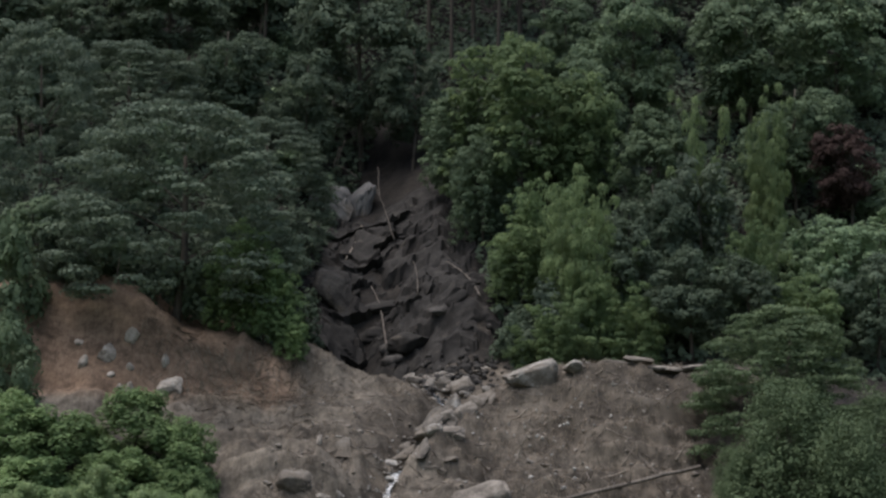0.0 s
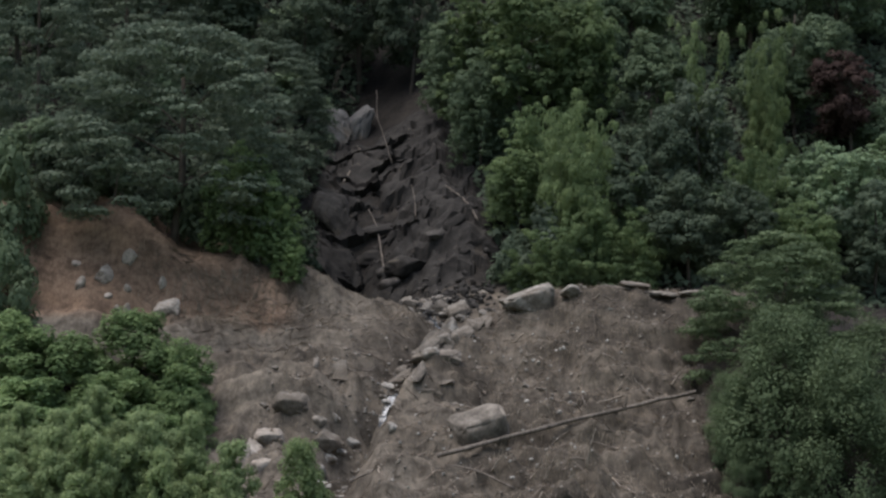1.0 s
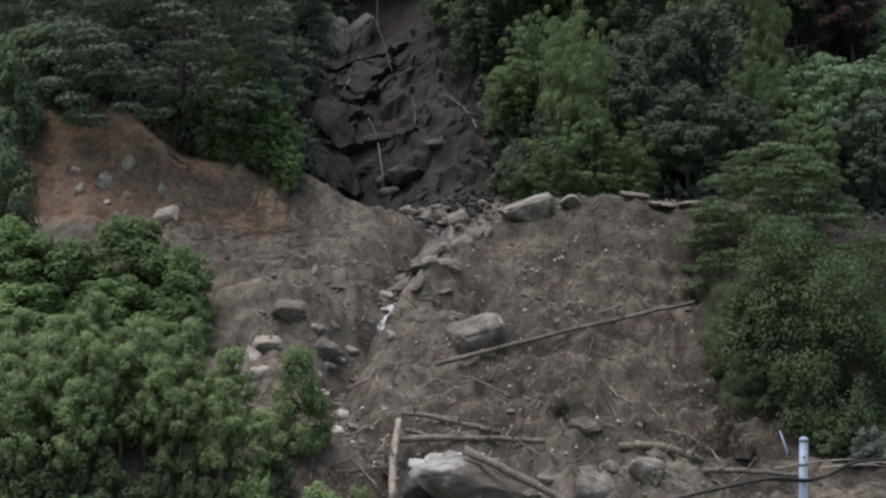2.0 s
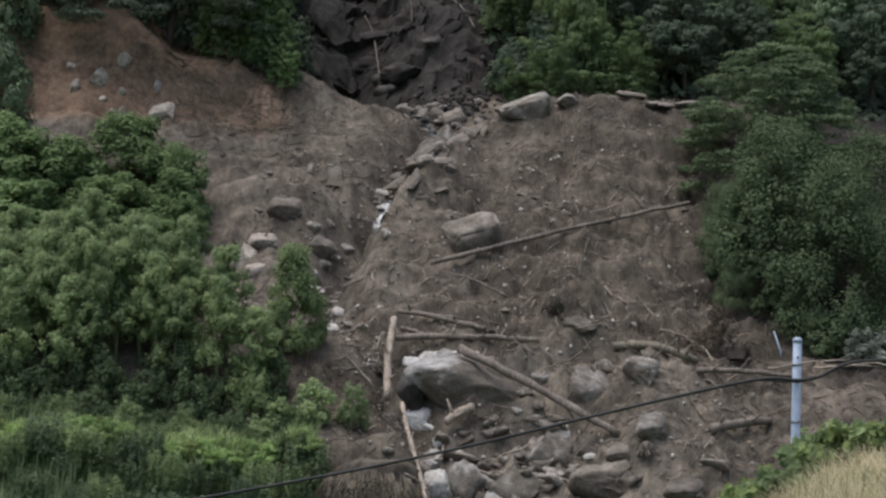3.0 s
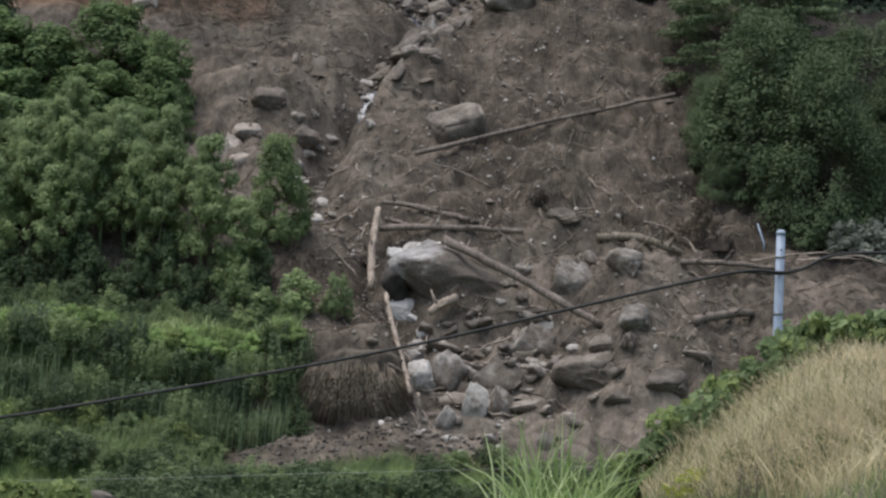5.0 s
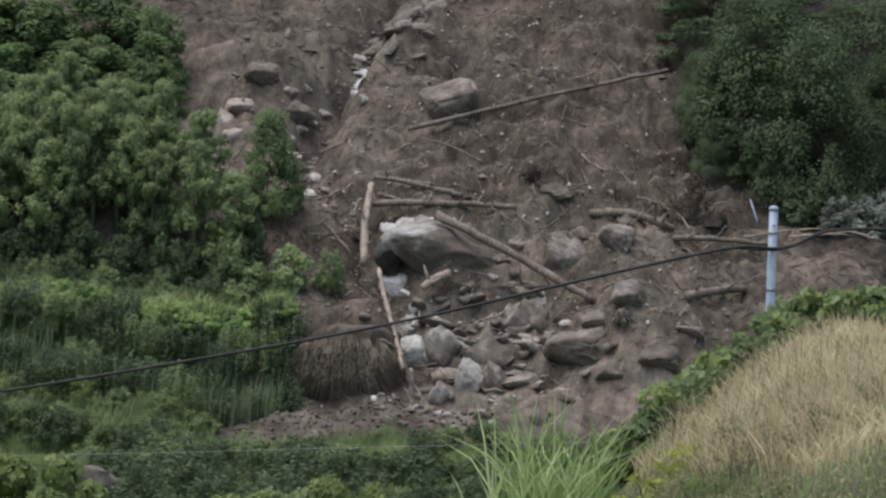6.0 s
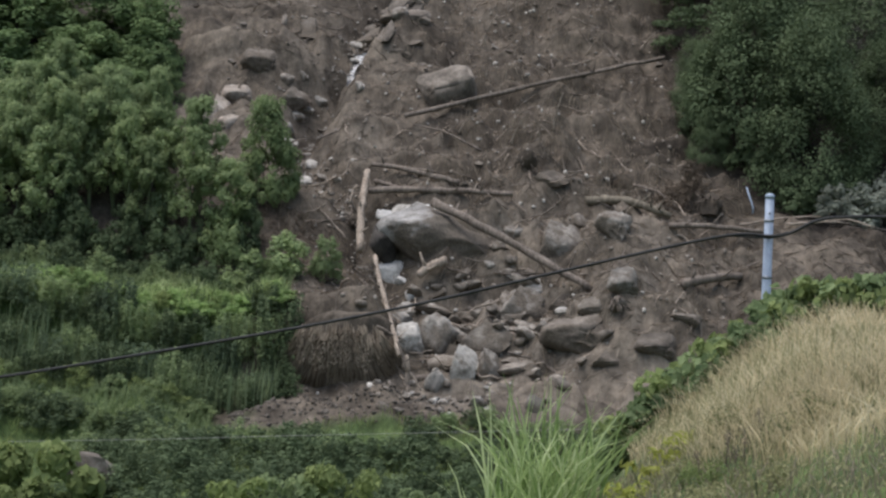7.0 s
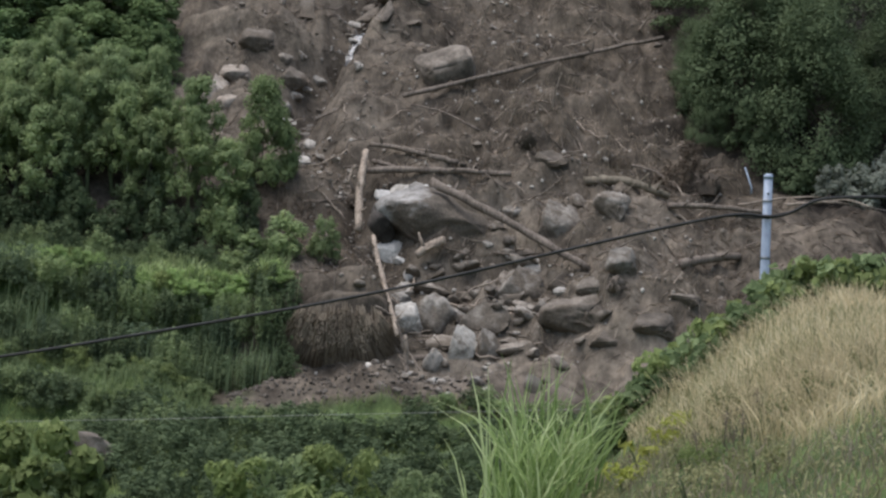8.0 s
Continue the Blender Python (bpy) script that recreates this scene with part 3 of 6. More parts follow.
UNIT = {"layered": 9.6, "tall": 8.6, "mound": 8.6, "broad": 8.6, "distant": 8.6, "draped": 8.0, "bamboo": 6.6, "grove": 4.4, "shrub": 8.4, "weeds": 8.6, "bush": 8.6, "fine": 8.6}
KITS = {(s, k): tree_kit(s, 40 + 7 * k + len(s)) for s in UNIT for k in range(3)}


def stand(name, style, k, x, y, tall, wide, label, category, group="", leaf=None, turn=None):
    """One plant on the ground: wide is its crown's width in metres."""
    crown, stems, mat = KITS[style, k % 3]
    root = thing(name, x, y, land(x, y) - 0.05, label, category, group, turn=RNG.uniform(0, 360) if turn is None else turn)
    root.scale = (wide / UNIT[style], wide / UNIT[style], tall / 9.8)
    if leaf and leaf != mat:
        key = crown.name + leaf.name
        if key not in bpy.data.meshes:
            c = crown.copy(); c.name = key; c.materials.clear(); c.materials.append(leaf)
        crown = bpy.data.meshes[key]
    part("crown", crown, root)
    for n, m in stems:
        part(n, m, root)
    return root


def rock_mesh(name, mat, seed, cuts=9, detail=3, lump=0.12, near=0.45, far=0.85):
    """A boulder of unit radius: a ball split along random planes, then weathered."""
    rng = np.random.default_rng(seed)
    bm = bmesh.new()
    bmesh.ops.create_icosphere(bm, subdivisions=detail, radius=1)
    planes = [(Vector(rng.normal(0, 1, 3)).normalized(), rng.uniform(near, far)) for _ in range(cuts)]
    for v in bm.verts:
        n0 = v.co.copy()
        p = n0 * 1.25 + Vector((seed * 3.1, 0, 0))
        v.co *= 1 + 1.6 * lump * noise.noise(p)
        for d, r in planes:
            e = v.co.dot(d) - r
            if e > 0:
                v.co -= d * e * 0.9
        v.co += n0 * lump * (0.55 * noise.noise(p * 2.9) + 0.45 * abs(noise.noise(p * 5.3)) + 0.2 * noise.noise(p * 11))
    for i in range(3):
        lo, hi = min(v.co[i] for v in bm.verts), max(v.co[i] for v in bm.verts)
        for v in bm.verts:
            v.co[i] = 0.84 * (2 * (v.co[i] - lo) / (hi - lo) - 1)
    me = bpy.data.meshes.new(name)
    bm.to_mesh(me)
    bm.free()
    me.materials.append(mat)
    me.shade_smooth()
    me.set_sharp_from_angle(angle=radians(48))
    return me


ROCKS = {(m.name, k): rock_mesh("boulder", m, 11 + k, cuts, 3, 0.14, near, far) for m in (ROCK_WHITE, ROCK_GREY, ROCK_MUDDY, ROCK_DARK, ROCK_LEDGE, ROCK_SHADED, ROCK_STAINED, ROCK_BROWN, ROCK_BLEACHED) for k, (cuts, near, far) in enumerate(((5, 0.6, 0.92), (11, 0.28, 0.65), (9, 0.45, 0.8), (12, 0.35, 0.65), (4, 0.68, 0.95)))}
LARGE = {(m.name, k): rock_mesh("boulder", m, 31 + k, cuts, 4, 0.15, near, far) for m in (ROCK_WHITE, ROCK_GREY, ROCK_MUDDY, ROCK_DARK, ROCK_CAKED, ROCK_LEDGE, ROCK_SHADED, ROCK_FACE, ROCK_STAINED, ROCK_BROWN, ROCK_BLEACHED) for k, (cuts, near, far) in enumerate(((5, 0.6, 0.92), (11, 0.28, 0.65), (9, 0.45, 0.8), (12, 0.35, 0.65), (4, 0.68, 0.95)))}


SMALL = {(m.name, k): rock_mesh("stone", m, 51 + k, 4 + k, 2, 0.18, 0.4, 0.85) for m in (ROCK_WHITE, ROCK_GREY, ROCK_MUDDY, ROCK_LEDGE) for k in range(5)}


def boulder(name, mat, k, x, y, size, label, turn=(0, 0, 0), sink=0.36, group="boulders of the slide", lift=0.0):
    """A stone bedded in the ground; size: its full width, depth and height."""
    sx, sy, sz = (s * 0.6 for s in size)
    ob = new(name, (SMALL if name == "stone" else LARGE if max(size) > 1.75 else ROCKS)[mat.name, k % 5])
    ob.matrix_basis = pose(x, y, land(x, y) + lift + sz * (1 - 2 * sink) * 0.8, *turn) @ Matrix.Diagonal((sx, sy, sz, 1))
    return tagged(ob, label, "boulder", group)


def log(name, mat, a, b, r0, r1, label, seed=0, stubs=3, bend=0.12):
    """A fallen trunk between the places a and b, held up by whatever ground lies beneath, with broken ends and stubs of branches."""
    rng = np.random.default_rng(900 + seed)
    p, q = (Vector(e) if len(e) == 3 else Vector((*e, land(*e) + 0.12)) for e in (a, b))
    root = thing(name, *p, label, "log", "fallen trunks")
    q = q - p
    side = q.cross(Vector((0, 0, 1))).normalized()
    pts, rad = [], []
    for i in range(15):
        t = i / 14
        c = q * t + side * bend * math.sin(3.0 * t + seed) * t + Vector((0, 0, bend * 0.6 * math.sin(math.pi * t))) + Vector(rng.normal(0, 0.012, 3))
        r = (r0 + (r1 - r0) * t) * rng.uniform(0.93, 1.07)
        pts.append(c)
        rad.append(r)
    lift = min(0.4, max(0.0, max(land(p.x + c.x, p.y + c.y) + r * 0.1 - p.z - c.z for c, r in zip(pts, rad))))
    pts = [c + Vector((0, 0, lift)) for c in pts]
    trunk = part("trunk", mesh_of("trunk", *tube(pts, rad, 9, 0.15, rng), mat, True), root)
    for i in range(stubs):
        c = pts[rng.integers(2, 13)]
        d = Vector(rng.normal(0, 1, 3)); d.z = abs(d.z) + 0.2
        d = d.normalized() * rng.uniform(0.25, 0.7)
        part("branch_stub", mesh_of("branch_stub", *tube([c, c + d * 0.5, c + d + Vector((0, 0, 0.06))], [r1 * 0.45, r1 * 0.35, r1 * 0.16], 5, 0.05, rng), mat, True), trunk)
    return root

# ---- the land ----
def spread(*runs):
    """Grid lines: runs of (from, to, step)."""
    return np.concatenate([np.arange(a, b, s) for a, b, s in runs])


def build_land():
    xs = spread((-1500, -300, 120), (-300, -60, 24), (-60, -24, 1.5), (-24, -10, 0.3), (-10, 14, 0.16), (14, 24, 0.3), (24, 60, 1.5), (60, 300, 24), (300, 1501, 120))
    ys = spread((-1200, -100, 110), (-100, -4, 8), (-4, 45, 0.6), (45, 76, 1.0), (76, 78.5, 0.25), (78.5, 111, 0.14), (111, 128, 0.24), (128, 135, 0.3), (135, 170, 0.9), (170, 340, 8), (340, 2500, 120))
    gx, gy = np.meshgrid(xs, ys)
    gz = ground(gx, gy)
    nx, ny = len(xs), len(ys)
    idx = np.arange(nx * ny).reshape(ny, nx)
    quads = np.stack([idx[:-1, :-1], idx[:-1, 1:], idx[1:, 1:], idx[1:, :-1]], -1).reshape(-1, 4)
    me = mesh_of("ground", np.stack([gx, gy, gz], -1).reshape(-1, 3), quads, EARTH, True)
    x, y = gx.ravel(), gy.ravel()
    wob = 1.2 * vnoise(x, y, 3, 31) + 0.6 * vnoise(x, y, 1.1, 32)
    orange = step(-7, -9.5, x + wob) * step(105.8, 107.0, y + wob * 0.4) * (1 - step(116, 119, y + wob))
    scar = np.exp(-(away(x, y, GULLY) / 5.5) ** 2) * step(108, 112, y) * (1 - step(118, 127, y))
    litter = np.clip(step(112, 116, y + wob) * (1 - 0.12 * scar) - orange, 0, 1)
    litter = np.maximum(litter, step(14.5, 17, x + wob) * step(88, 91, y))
    # half strength beside the bushes: stained soil, plus their shade as colour
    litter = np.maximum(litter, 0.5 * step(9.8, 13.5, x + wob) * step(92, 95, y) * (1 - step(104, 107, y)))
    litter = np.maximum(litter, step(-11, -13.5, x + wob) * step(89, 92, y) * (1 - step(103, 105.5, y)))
    turf = np.maximum((1 - step(79.5, 81.2, y + wob * 0.5)), step(-5.2, -6.6, x + wob * 0.6) * (1 - step(86.5, 89, y)))
    lane = step(-6.6, -5.4, x + wob * 0.8) * step(78.3, 79.2, y + wob * 0.4)
    turf = turf * (1 - lane * (1 - step(83.5, 84, y)) )
    turf = np.clip(turf, 0, 1) * 0.95
    # the ravine's head, where the ground gets the shade-darkened rock colour
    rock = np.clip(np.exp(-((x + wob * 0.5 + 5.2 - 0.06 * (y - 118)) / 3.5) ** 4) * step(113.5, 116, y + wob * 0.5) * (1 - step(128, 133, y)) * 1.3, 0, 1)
    silt = step(-0.5, 1.5, x + wob * 0.6) * step(79, 80.5, y + wob * 0.3) * (1 - step(90.5, 93, y + wob * 0.8))
    silt = (0.72 - 0.62 * step(9.5, 12.5, x)) * silt
    lane_silt = 0.45 * step(-6.6, -5.6, x) * step(77, 78, y) * (1 - step(82.6, 83.6, y))
    silt = np.maximum(silt, 0.4 * lane_silt)
    silt = np.maximum(silt, 0.42 * step(1, -2, x + wob) * step(91, 94, y) * (1 - step(107, 110, y + wob)))
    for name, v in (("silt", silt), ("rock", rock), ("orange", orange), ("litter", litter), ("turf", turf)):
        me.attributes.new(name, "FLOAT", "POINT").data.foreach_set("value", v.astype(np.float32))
    ob = new("ground", me)
    return tagged(ob, "brown muddy landslide slope below a wooded hillside", "ground", kind="structure")


build_land()

# ---- the wood on the hillside: x, y, height, crown's width ----
for k, (x, y, h, w) in enumerate([(-13.2, 112.4, 11.0, 13.6), (-9.3, 122.6, 7.6, 7.4), (-21.6, 119.9, 12.7, 8.5), (-18.0, 129.6, 7.7, 10.6)]):
    stand("tree", "layered", k, x, y, h, w, "dark green broadleaf tree with foliage in flat layers", "tree", "hillside trees")
stand("tree", "layered", 1, 15.28, 102.6, 7.4, 9.2, "broadleaf tree with green foliage at the edge of the slide", "tree", "hillside trees", LEAF_OLIVE)
for k, (x, y, h, w) in enumerate([(-17.2, 140.0, 8.1, 9.0), (-23.3, 140.2, 6.6, 6.7), (-12.9, 132.9, 8.0, 6.3), (-5.0, 137.0, 13.9, 10.5), (-8.3, 131.4, 8.6, 6.0), (-1.8, 133.8, 9.0, 5.6),
                                  (-20.8, 113.4, 5.0, 4.6), (-16.6, 122.0, 8.0, 6.5)]):
    stand("tree", "broad", k, x, y, h, w, "dense dark green broadleaf tree on the hillside", "tree", "hillside trees", LEAF_DEEP if y > 124 else LEAF_DARK)
for k, (x, y, h, w) in enumerate([(11.0, 133.0, 11.1, 8.6), (18.3, 132.4, 10.7, 9.8), (23.7, 132.6, 11.8, 9.9), (7.8, 137.5, 7.9, 6.8), (19.8, 125.5, 8.5, 6.7), (12.0, 122.9, 8.3, 6.0), (8.4, 129.5, 8.0, 6.0)]):
    stand("tree", "broad", k + 1, x, y, h, w, "dark green tree thick with foliage on the hillside", "tree", "hillside trees", LEAF_DARK)
for k, (x, y, h, w) in enumerate([(-28, 142, 11, 10), (-21, 146, 12, 10), (-12, 144, 11, 9), (14, 144, 12, 10), (21, 143, 12, 10), (28, 140, 12, 10), (-26, 152, 12, 11), (-16, 153, 12, 11), (-6, 152, 12, 10), (16, 153, 12, 11), (27, 151, 12, 11), (-25, 132, 9, 8)]):
    stand("tree", "distant", k + 1, x, y, h, w, "dark green tree high on the hillside", "tree", "hillside trees", LEAF_DEEP)
# crowns lie above the view, added to keep light off the gap below
for k, (x, y, h, w) in enumerate([(0.5, 140.9, 17.9, 7.4), (3.4, 140.4, 17.5, 7.4), (6.4, 141.4, 16.4, 6.6), (2.0, 146.2, 17.4, 8.5), (5.0, 145.4, 17.3, 8.5), (-1.0, 147.0, 17.0, 8.5), (8.5, 147.5, 17.0, 8.5), (-11.6, 143.2, 17.1, 6.4)]):
    stand("tree", "tall", k, x, y, h, w, "tall straight tree with a bare dark trunk and a high crown", "tree", "tall hillside trees", LEAF_DEEP)
for k, (x, y, h, w) in enumerate([(4.5, 126.1, 10.3, 10.4), (0.6, 128.4, 6.4, 5.0), (4.2, 118.4, 4.8, 4.6), (8.1, 126.1, 8.2, 5.0), (20.3, 116.7, 6.5, 5.8), (23.3, 118.7, 5.5, 5.8), (18.2, 113.4, 4.8, 4.5), (13.5, 118.4, 8.2, 4.6), (2.2, 123.4, 6.4, 4.6)]):
    stand("tree", "draped", k, x, y, h, w, "tree smothered by hanging green creeper", "tree", "creeper-covered trees", (LEAF_BAMBOO, LEAF_DARK, LEAF_BAMBOO, LEAF_BAMBOO, LEAF_VINE, LEAF_VINE, LEAF_BAMBOO, LEAF_LAYER, LEAF_DARK)[k])
for k, (x, y, h, w) in enumerate([(6.5, 114.0, 11.2, 3.8), (5.3, 119.4, 7.7, 4.0), (13.6, 120.1, 12.2, 3.4), (17.6, 121.2, 11.6, 2.8), (16.1, 116.5, 7.5, 3.2), (4.6, 112.6, 3.1, 2.6), (9.4, 112.4, 5.0, 4.0), (6.0, 111.8, 4.4, 3.4), (8.3, 113.2, 9.2, 4.4), (7.4, 114.4, 10.2, 3.6)]):
    stand("bamboo_clump", "bamboo", k, x, y, h, w, "light green bamboo clump with feathery drooping tops", "bamboo", "hillside bamboo", LEAF_FEATHER if k in (0, 2, 3, 9) else LEAF_BAMBOO)
for k, (x, y, h, w) in enumerate([(9.6, 115.4, 8.0, 6.0), (12.4, 112.2, 6.5, 5.5), (11.2, 117.8, 8.6, 5.2), (15.4, 112.6, 6.0, 4.5), (21.8, 113.4, 6.5, 5.0)]):
    stand("tree", "broad", k, x, y, h, w, "dark leafy tree among the bamboo", "tree", "hillside trees", LEAF_DEEP)
stand("tree", "broad", 2, 22.6, 123.9, 7.5, 5.6, "tree with brownish red withered leaves", "tree", "hillside trees", LEAF_RED)
for k, (x, y, h, w) in enumerate([(14.67, 96.5, 8.1, 6.5), (16.9, 93.5, 8.0, 5.8), (12.7, 97.0, 4.3, 2.6), (19.6, 99.0, 6.0, 6.0), (15.6, 101.0, 5.5, 6.0), (20.4, 96.0, 5.0, 4.4), (12.6, 99.0, 3.6, 2.6), (12.9, 95.2, 2.6, 2.2)]):
    stand("bush", "shrub", k, x, y, h, w, "tall dense dark green bush beside the mud", "bush", "bushes beside the slide", LEAF_OLIVE)
for k, (x, y, h, w) in enumerate([(14.6, 94.6, 2.2, 2.6), (16.4, 92.4, 2.0, 2.6), (18.2, 92.8, 2.4, 2.6), (13.2, 97.6, 2.2, 2.4)]):
    stand("bush", "bush", k, x, y, h, w, "low dark green bush at the foot of the tall bushes", "bush", "bushes beside the slide", LEAF_OLIVE)
for k, (x, y, h, w) in enumerate([(-20.9, 109.6, 5.5, 4.1), (-20.2, 105.2, 4.5, 3.4), (-20.3, 108.0, 3.6, 3.0), (-11.5, 112.4, 4.2, 3.6), (-14.0, 112.6, 3.6, 3.6), (-16.5, 112.6, 3.8, 3.6), (-19.0, 112.4, 4.0, 3.4), (-7.6, 117.5, 3.6, 3.0), (3.4, 113.6, 2.6, 2.4)]):
    stand("bush", "bush", k, x, y, h, w, "green bush overgrown with creeper at the scarp", "bush", "bushes on the scarp", LEAF_DARK if k < 3 else LEAF_DEEP)
for k, (x, y, h, w) in enumerate([(-16.7, 100.3, 4.3, 6.6), (-13.5, 101.0, 4.3, 6.0), (-11.2, 100.0, 3.6, 3.8), (-19.4, 101.0, 4.0, 5.0), (-17.5, 97.6, 3.4, 6.0), (-13.6, 97.8, 3.3, 5.4), (-10.9, 97.6, 2.6, 3.4), (-15.3, 95.8, 3.0, 5.0), (-11.6, 95.9, 2.4, 3.2)]):
    stand("bush", "mound", k, x, y, h, w, "rounded green thicket of broad-leaved creeper", "bush", "thicket above the grove", LEAF_THICKET)

for k, (x, y, h, w) in enumerate([(-10.0, 111.4, 5.8, 3.8), (-8.7, 110.8, 4.9, 3.0), (-7.8, 110.4, 3.9, 2.6), (-7.2, 109.4, 2.4, 2.0)]):
    stand("creeper_thicket", "draped", k, x, y, h, w, "hanging thicket of light green creeper at the scarp's end", "bush", "creepers on the scarp", LEAF_THICKET)
# ---- the grove on the terrace ----
rng = np.random.default_rng(5)
for y0 in np.arange(88.4, 94.0, 1.05):
    for x0 in np.arange(-19.5, -6.6 - 1.0 * (y0 - 88.6), 1.4):
        x, y = x0 + rng.uniform(-0.5, 0.5), y0 + rng.uniform(-0.4, 0.4)
        stand("young_tree", "grove", int(rng.integers(3)), x, y, rng.uniform(4.2, 5.6) * (0.8 if x > -7.2 else 1) * (0.78 if y > 91.4 else 1), rng.uniform(2.0, 2.9),
              "slender young tree with a rounded bright green top", "tree", "grove on the terrace")
stand("bush", "mound", 1, -5.35, 90.6, 4.3, 2.9, "dense dark green bush at the edge of the grove", "bush", "grove on the terrace", LEAF_FEATHER)
for k, (x, y, h, w) in enumerate([(-4.2, 86.3, 1.7, 2.2), (-2.8, 86.8, 1.8, 1.4), (-5.4, 86.4, 1.3, 1.8)]):
    stand("bush", "bush", k, x, y, h, w, "low green bush on the bank above the boulders", "bush", "bushes on the terrace", LEAF_GROVE)
for row in range(3):
    for k in range(18):
        x = -18.0 + 0.86 * k + rng.uniform(-0.4, 0.4)
        y = 81.8 + 0.9 * row + rng.uniform(-0.5, 0.5)
        if x < -4.1 + 0.1 * row:
            stand("weeds", "weeds", k + row, x, y, rng.uniform(0.8, 1.7), rng.uniform(1.1, 2.0), "tall green weeds with thin stalks on the terrace bank", "weeds", "weeds on the terrace bank",
                  (LEAF_GROVE, LEAF_OLIVE, LEAF_OLIVE, LEAF_DARK)[(k + row) % 4])
for k in range(40):
    x = -18.0 + 0.36 * k + rng.uniform(-0.3, 0.3)
    if x < -4.0:
        stand("bush", ("fine", "bush")[k // 2 % 2], k, x, 84.4 + rng.uniform(-0.5, 0.5), rng.uniform(0.45, 0.8), rng.uniform(1.0, 1.6), "bright yellow-green leafy bush along the terrace edge", "bush", "hedge on the terrace", LEAF_BRIGHT if k % 5 == 1 else LEAF_LIME)
for k in range(15):
    x = -18 + 0.78 * k + rng.uniform(-0.3, 0.3)
    stand("bush", "fine", k + 1, x, 80.7 + rng.uniform(-0.5, 0.6), rng.uniform(0.4, 0.9), rng.uniform(1.4, 2.2), "low green bush at the foot of the terrace", "bush", "bushes at the terrace foot", LEAF_BRIGHT if k % 2 else LEAF_GROVE)
for k in range(19):
    x = -18.6 + 0.7 * k + rng.uniform(-0.2, 0.2)
    stand("bush", "fine", k, x, 78.2 + rng.uniform(-0.3, 0.3), rng.uniform(0.95, 1.4) * (1 if k < 17 else 0.7), rng.uniform(1.5, 2.1), "dark green bush in the hedge below the terrace", "bush", "hedge below the terrace", LEAF_OLIVE if k % 4 else LEAF_GROVE)
for k in range(48):
    x, y = -9.0 + 12.5 * (k % 12) / 11 + rng.uniform(-0.6, 0.6), 62 + 4.2 * (k // 12) + rng.uniform(-1.5, 1.5)
    stand("bush", "fine", k, x, y, rng.uniform(0.9, 1.8), rng.uniform(1.8, 2.8), "dark green bush in the valley", "bush", "bushes in the valley", LEAF_OLIVE)
for k in range(22):
    x = -18.5 + 0.6 * k + rng.uniform(-0.3, 0.3)
    stand("bush", "bush" if k % 2 else "fine", k, x, 87.8 + rng.uniform(-0.4, 0.5), rng.uniform(1.5, 2.6) * (0.85 if x < -8 else 1), rng.uniform(1.5, 2.2), "dark green bush beneath the grove", "bush", "bushes beneath the grove", LEAF_OLIVE if x < -8 or k % 3 == 0 else LEAF_GROVE)
for k in range(17):
    x = -18.5 + 0.8 * k + rng.uniform(-0.3, 0.3)
    stand("bush", "fine", k, x, 86.3 + rng.uniform(-0.4, 0.4), rng.uniform(0.8, 1.3), rng.uniform(1.3, 2.0), "dark green bush beneath the grove", "bush", "bushes beneath the grove", LEAF_OLIVE if k % 3 else LEAF_GROVE)
for k in range(11):
    x = -10.5 + 0.95 * k + rng.uniform(-0.3, 0.3)
    stand("bush", "fine", k, x, 75.6 + rng.uniform(-0.9, 0.9), rng.uniform(0.9, 1.5), rng.uniform(1.6, 2.4), "dark green bush below the mud lane", "bush", "bushes below the lane", LEAF_OLIVE if k % 3 else LEAF_GROVE)
for k in range(13):
    x = 0.8 + 0.62 * k + rng.uniform(-0.2, 0.2)
    stand("bush", "fine", k, x, 78.6 + rng.uniform(-0.5, 0.4), rng.uniform(0.6, 1.05), rng.uniform(1.2, 1.8), "low green bush at the foot of the mud", "bush", "bushes at the foot of the slide", LEAF_GROVE if k % 3 else LEAF_OLIVE)
for k, (x, y, h) in enumerate([(-3.95, 82.2, 1.3), (-3.75, 81.8, 0.9), (-4.15, 83.0, 1.4), (-4.4, 81.6, 0.8), (-3.7, 82.7, 1.2)]):
    stand("bush", "fine", k, x, y, h, rng.uniform(1.0, 1.4), "dark green bush against the mound of dead grass", "bush", "bushes on the terrace", LEAF_OLIVE)
# undergrowth beneath the trees
for k in range(44):
    x, y = rng.uniform(-30, 28), rng.uniform(113.5, 150)
    if abs(x + 1.8 + 0.1 * (y - 112)) > 6.4 - 0.1 * (y - 112) and not (-1 < x < 8 and y > 134):
        stand("bush", "bush", k, x, y, rng.uniform(2.2, 4.2), rng.uniform(3.5, 5.5), "dark green undergrowth on the wooded slope", "bush", "undergrowth", LEAF_DARK if k % 3 else LEAF_LAYER)

for k, (x, y, h, w) in enumerate([(18.6, 91.4, 2.0, 2.6), (17.4, 91.0, 1.4, 1.6), (19.8, 92.0, 2.6, 2.6)]):
    stand("pale_bush", "bush", k, x, y, h, w, "pale silvery bush at the edge of the mud flat", "bush", "pale bushes", LEAF_PALE)
for k, (x, y, h, w) in enumerate([(10.9, 92.2, 1.3, 1.9), (11.8, 92.6, 1.5, 1.8), (9.0, 92.4, 0.8, 1.3)]):
    stand("dead_shrub", "fine", k, x, y, h, w, "withered grey-brown shrub on the torn slope", "shrub", "withered shrubs", GRASS_DEAD)

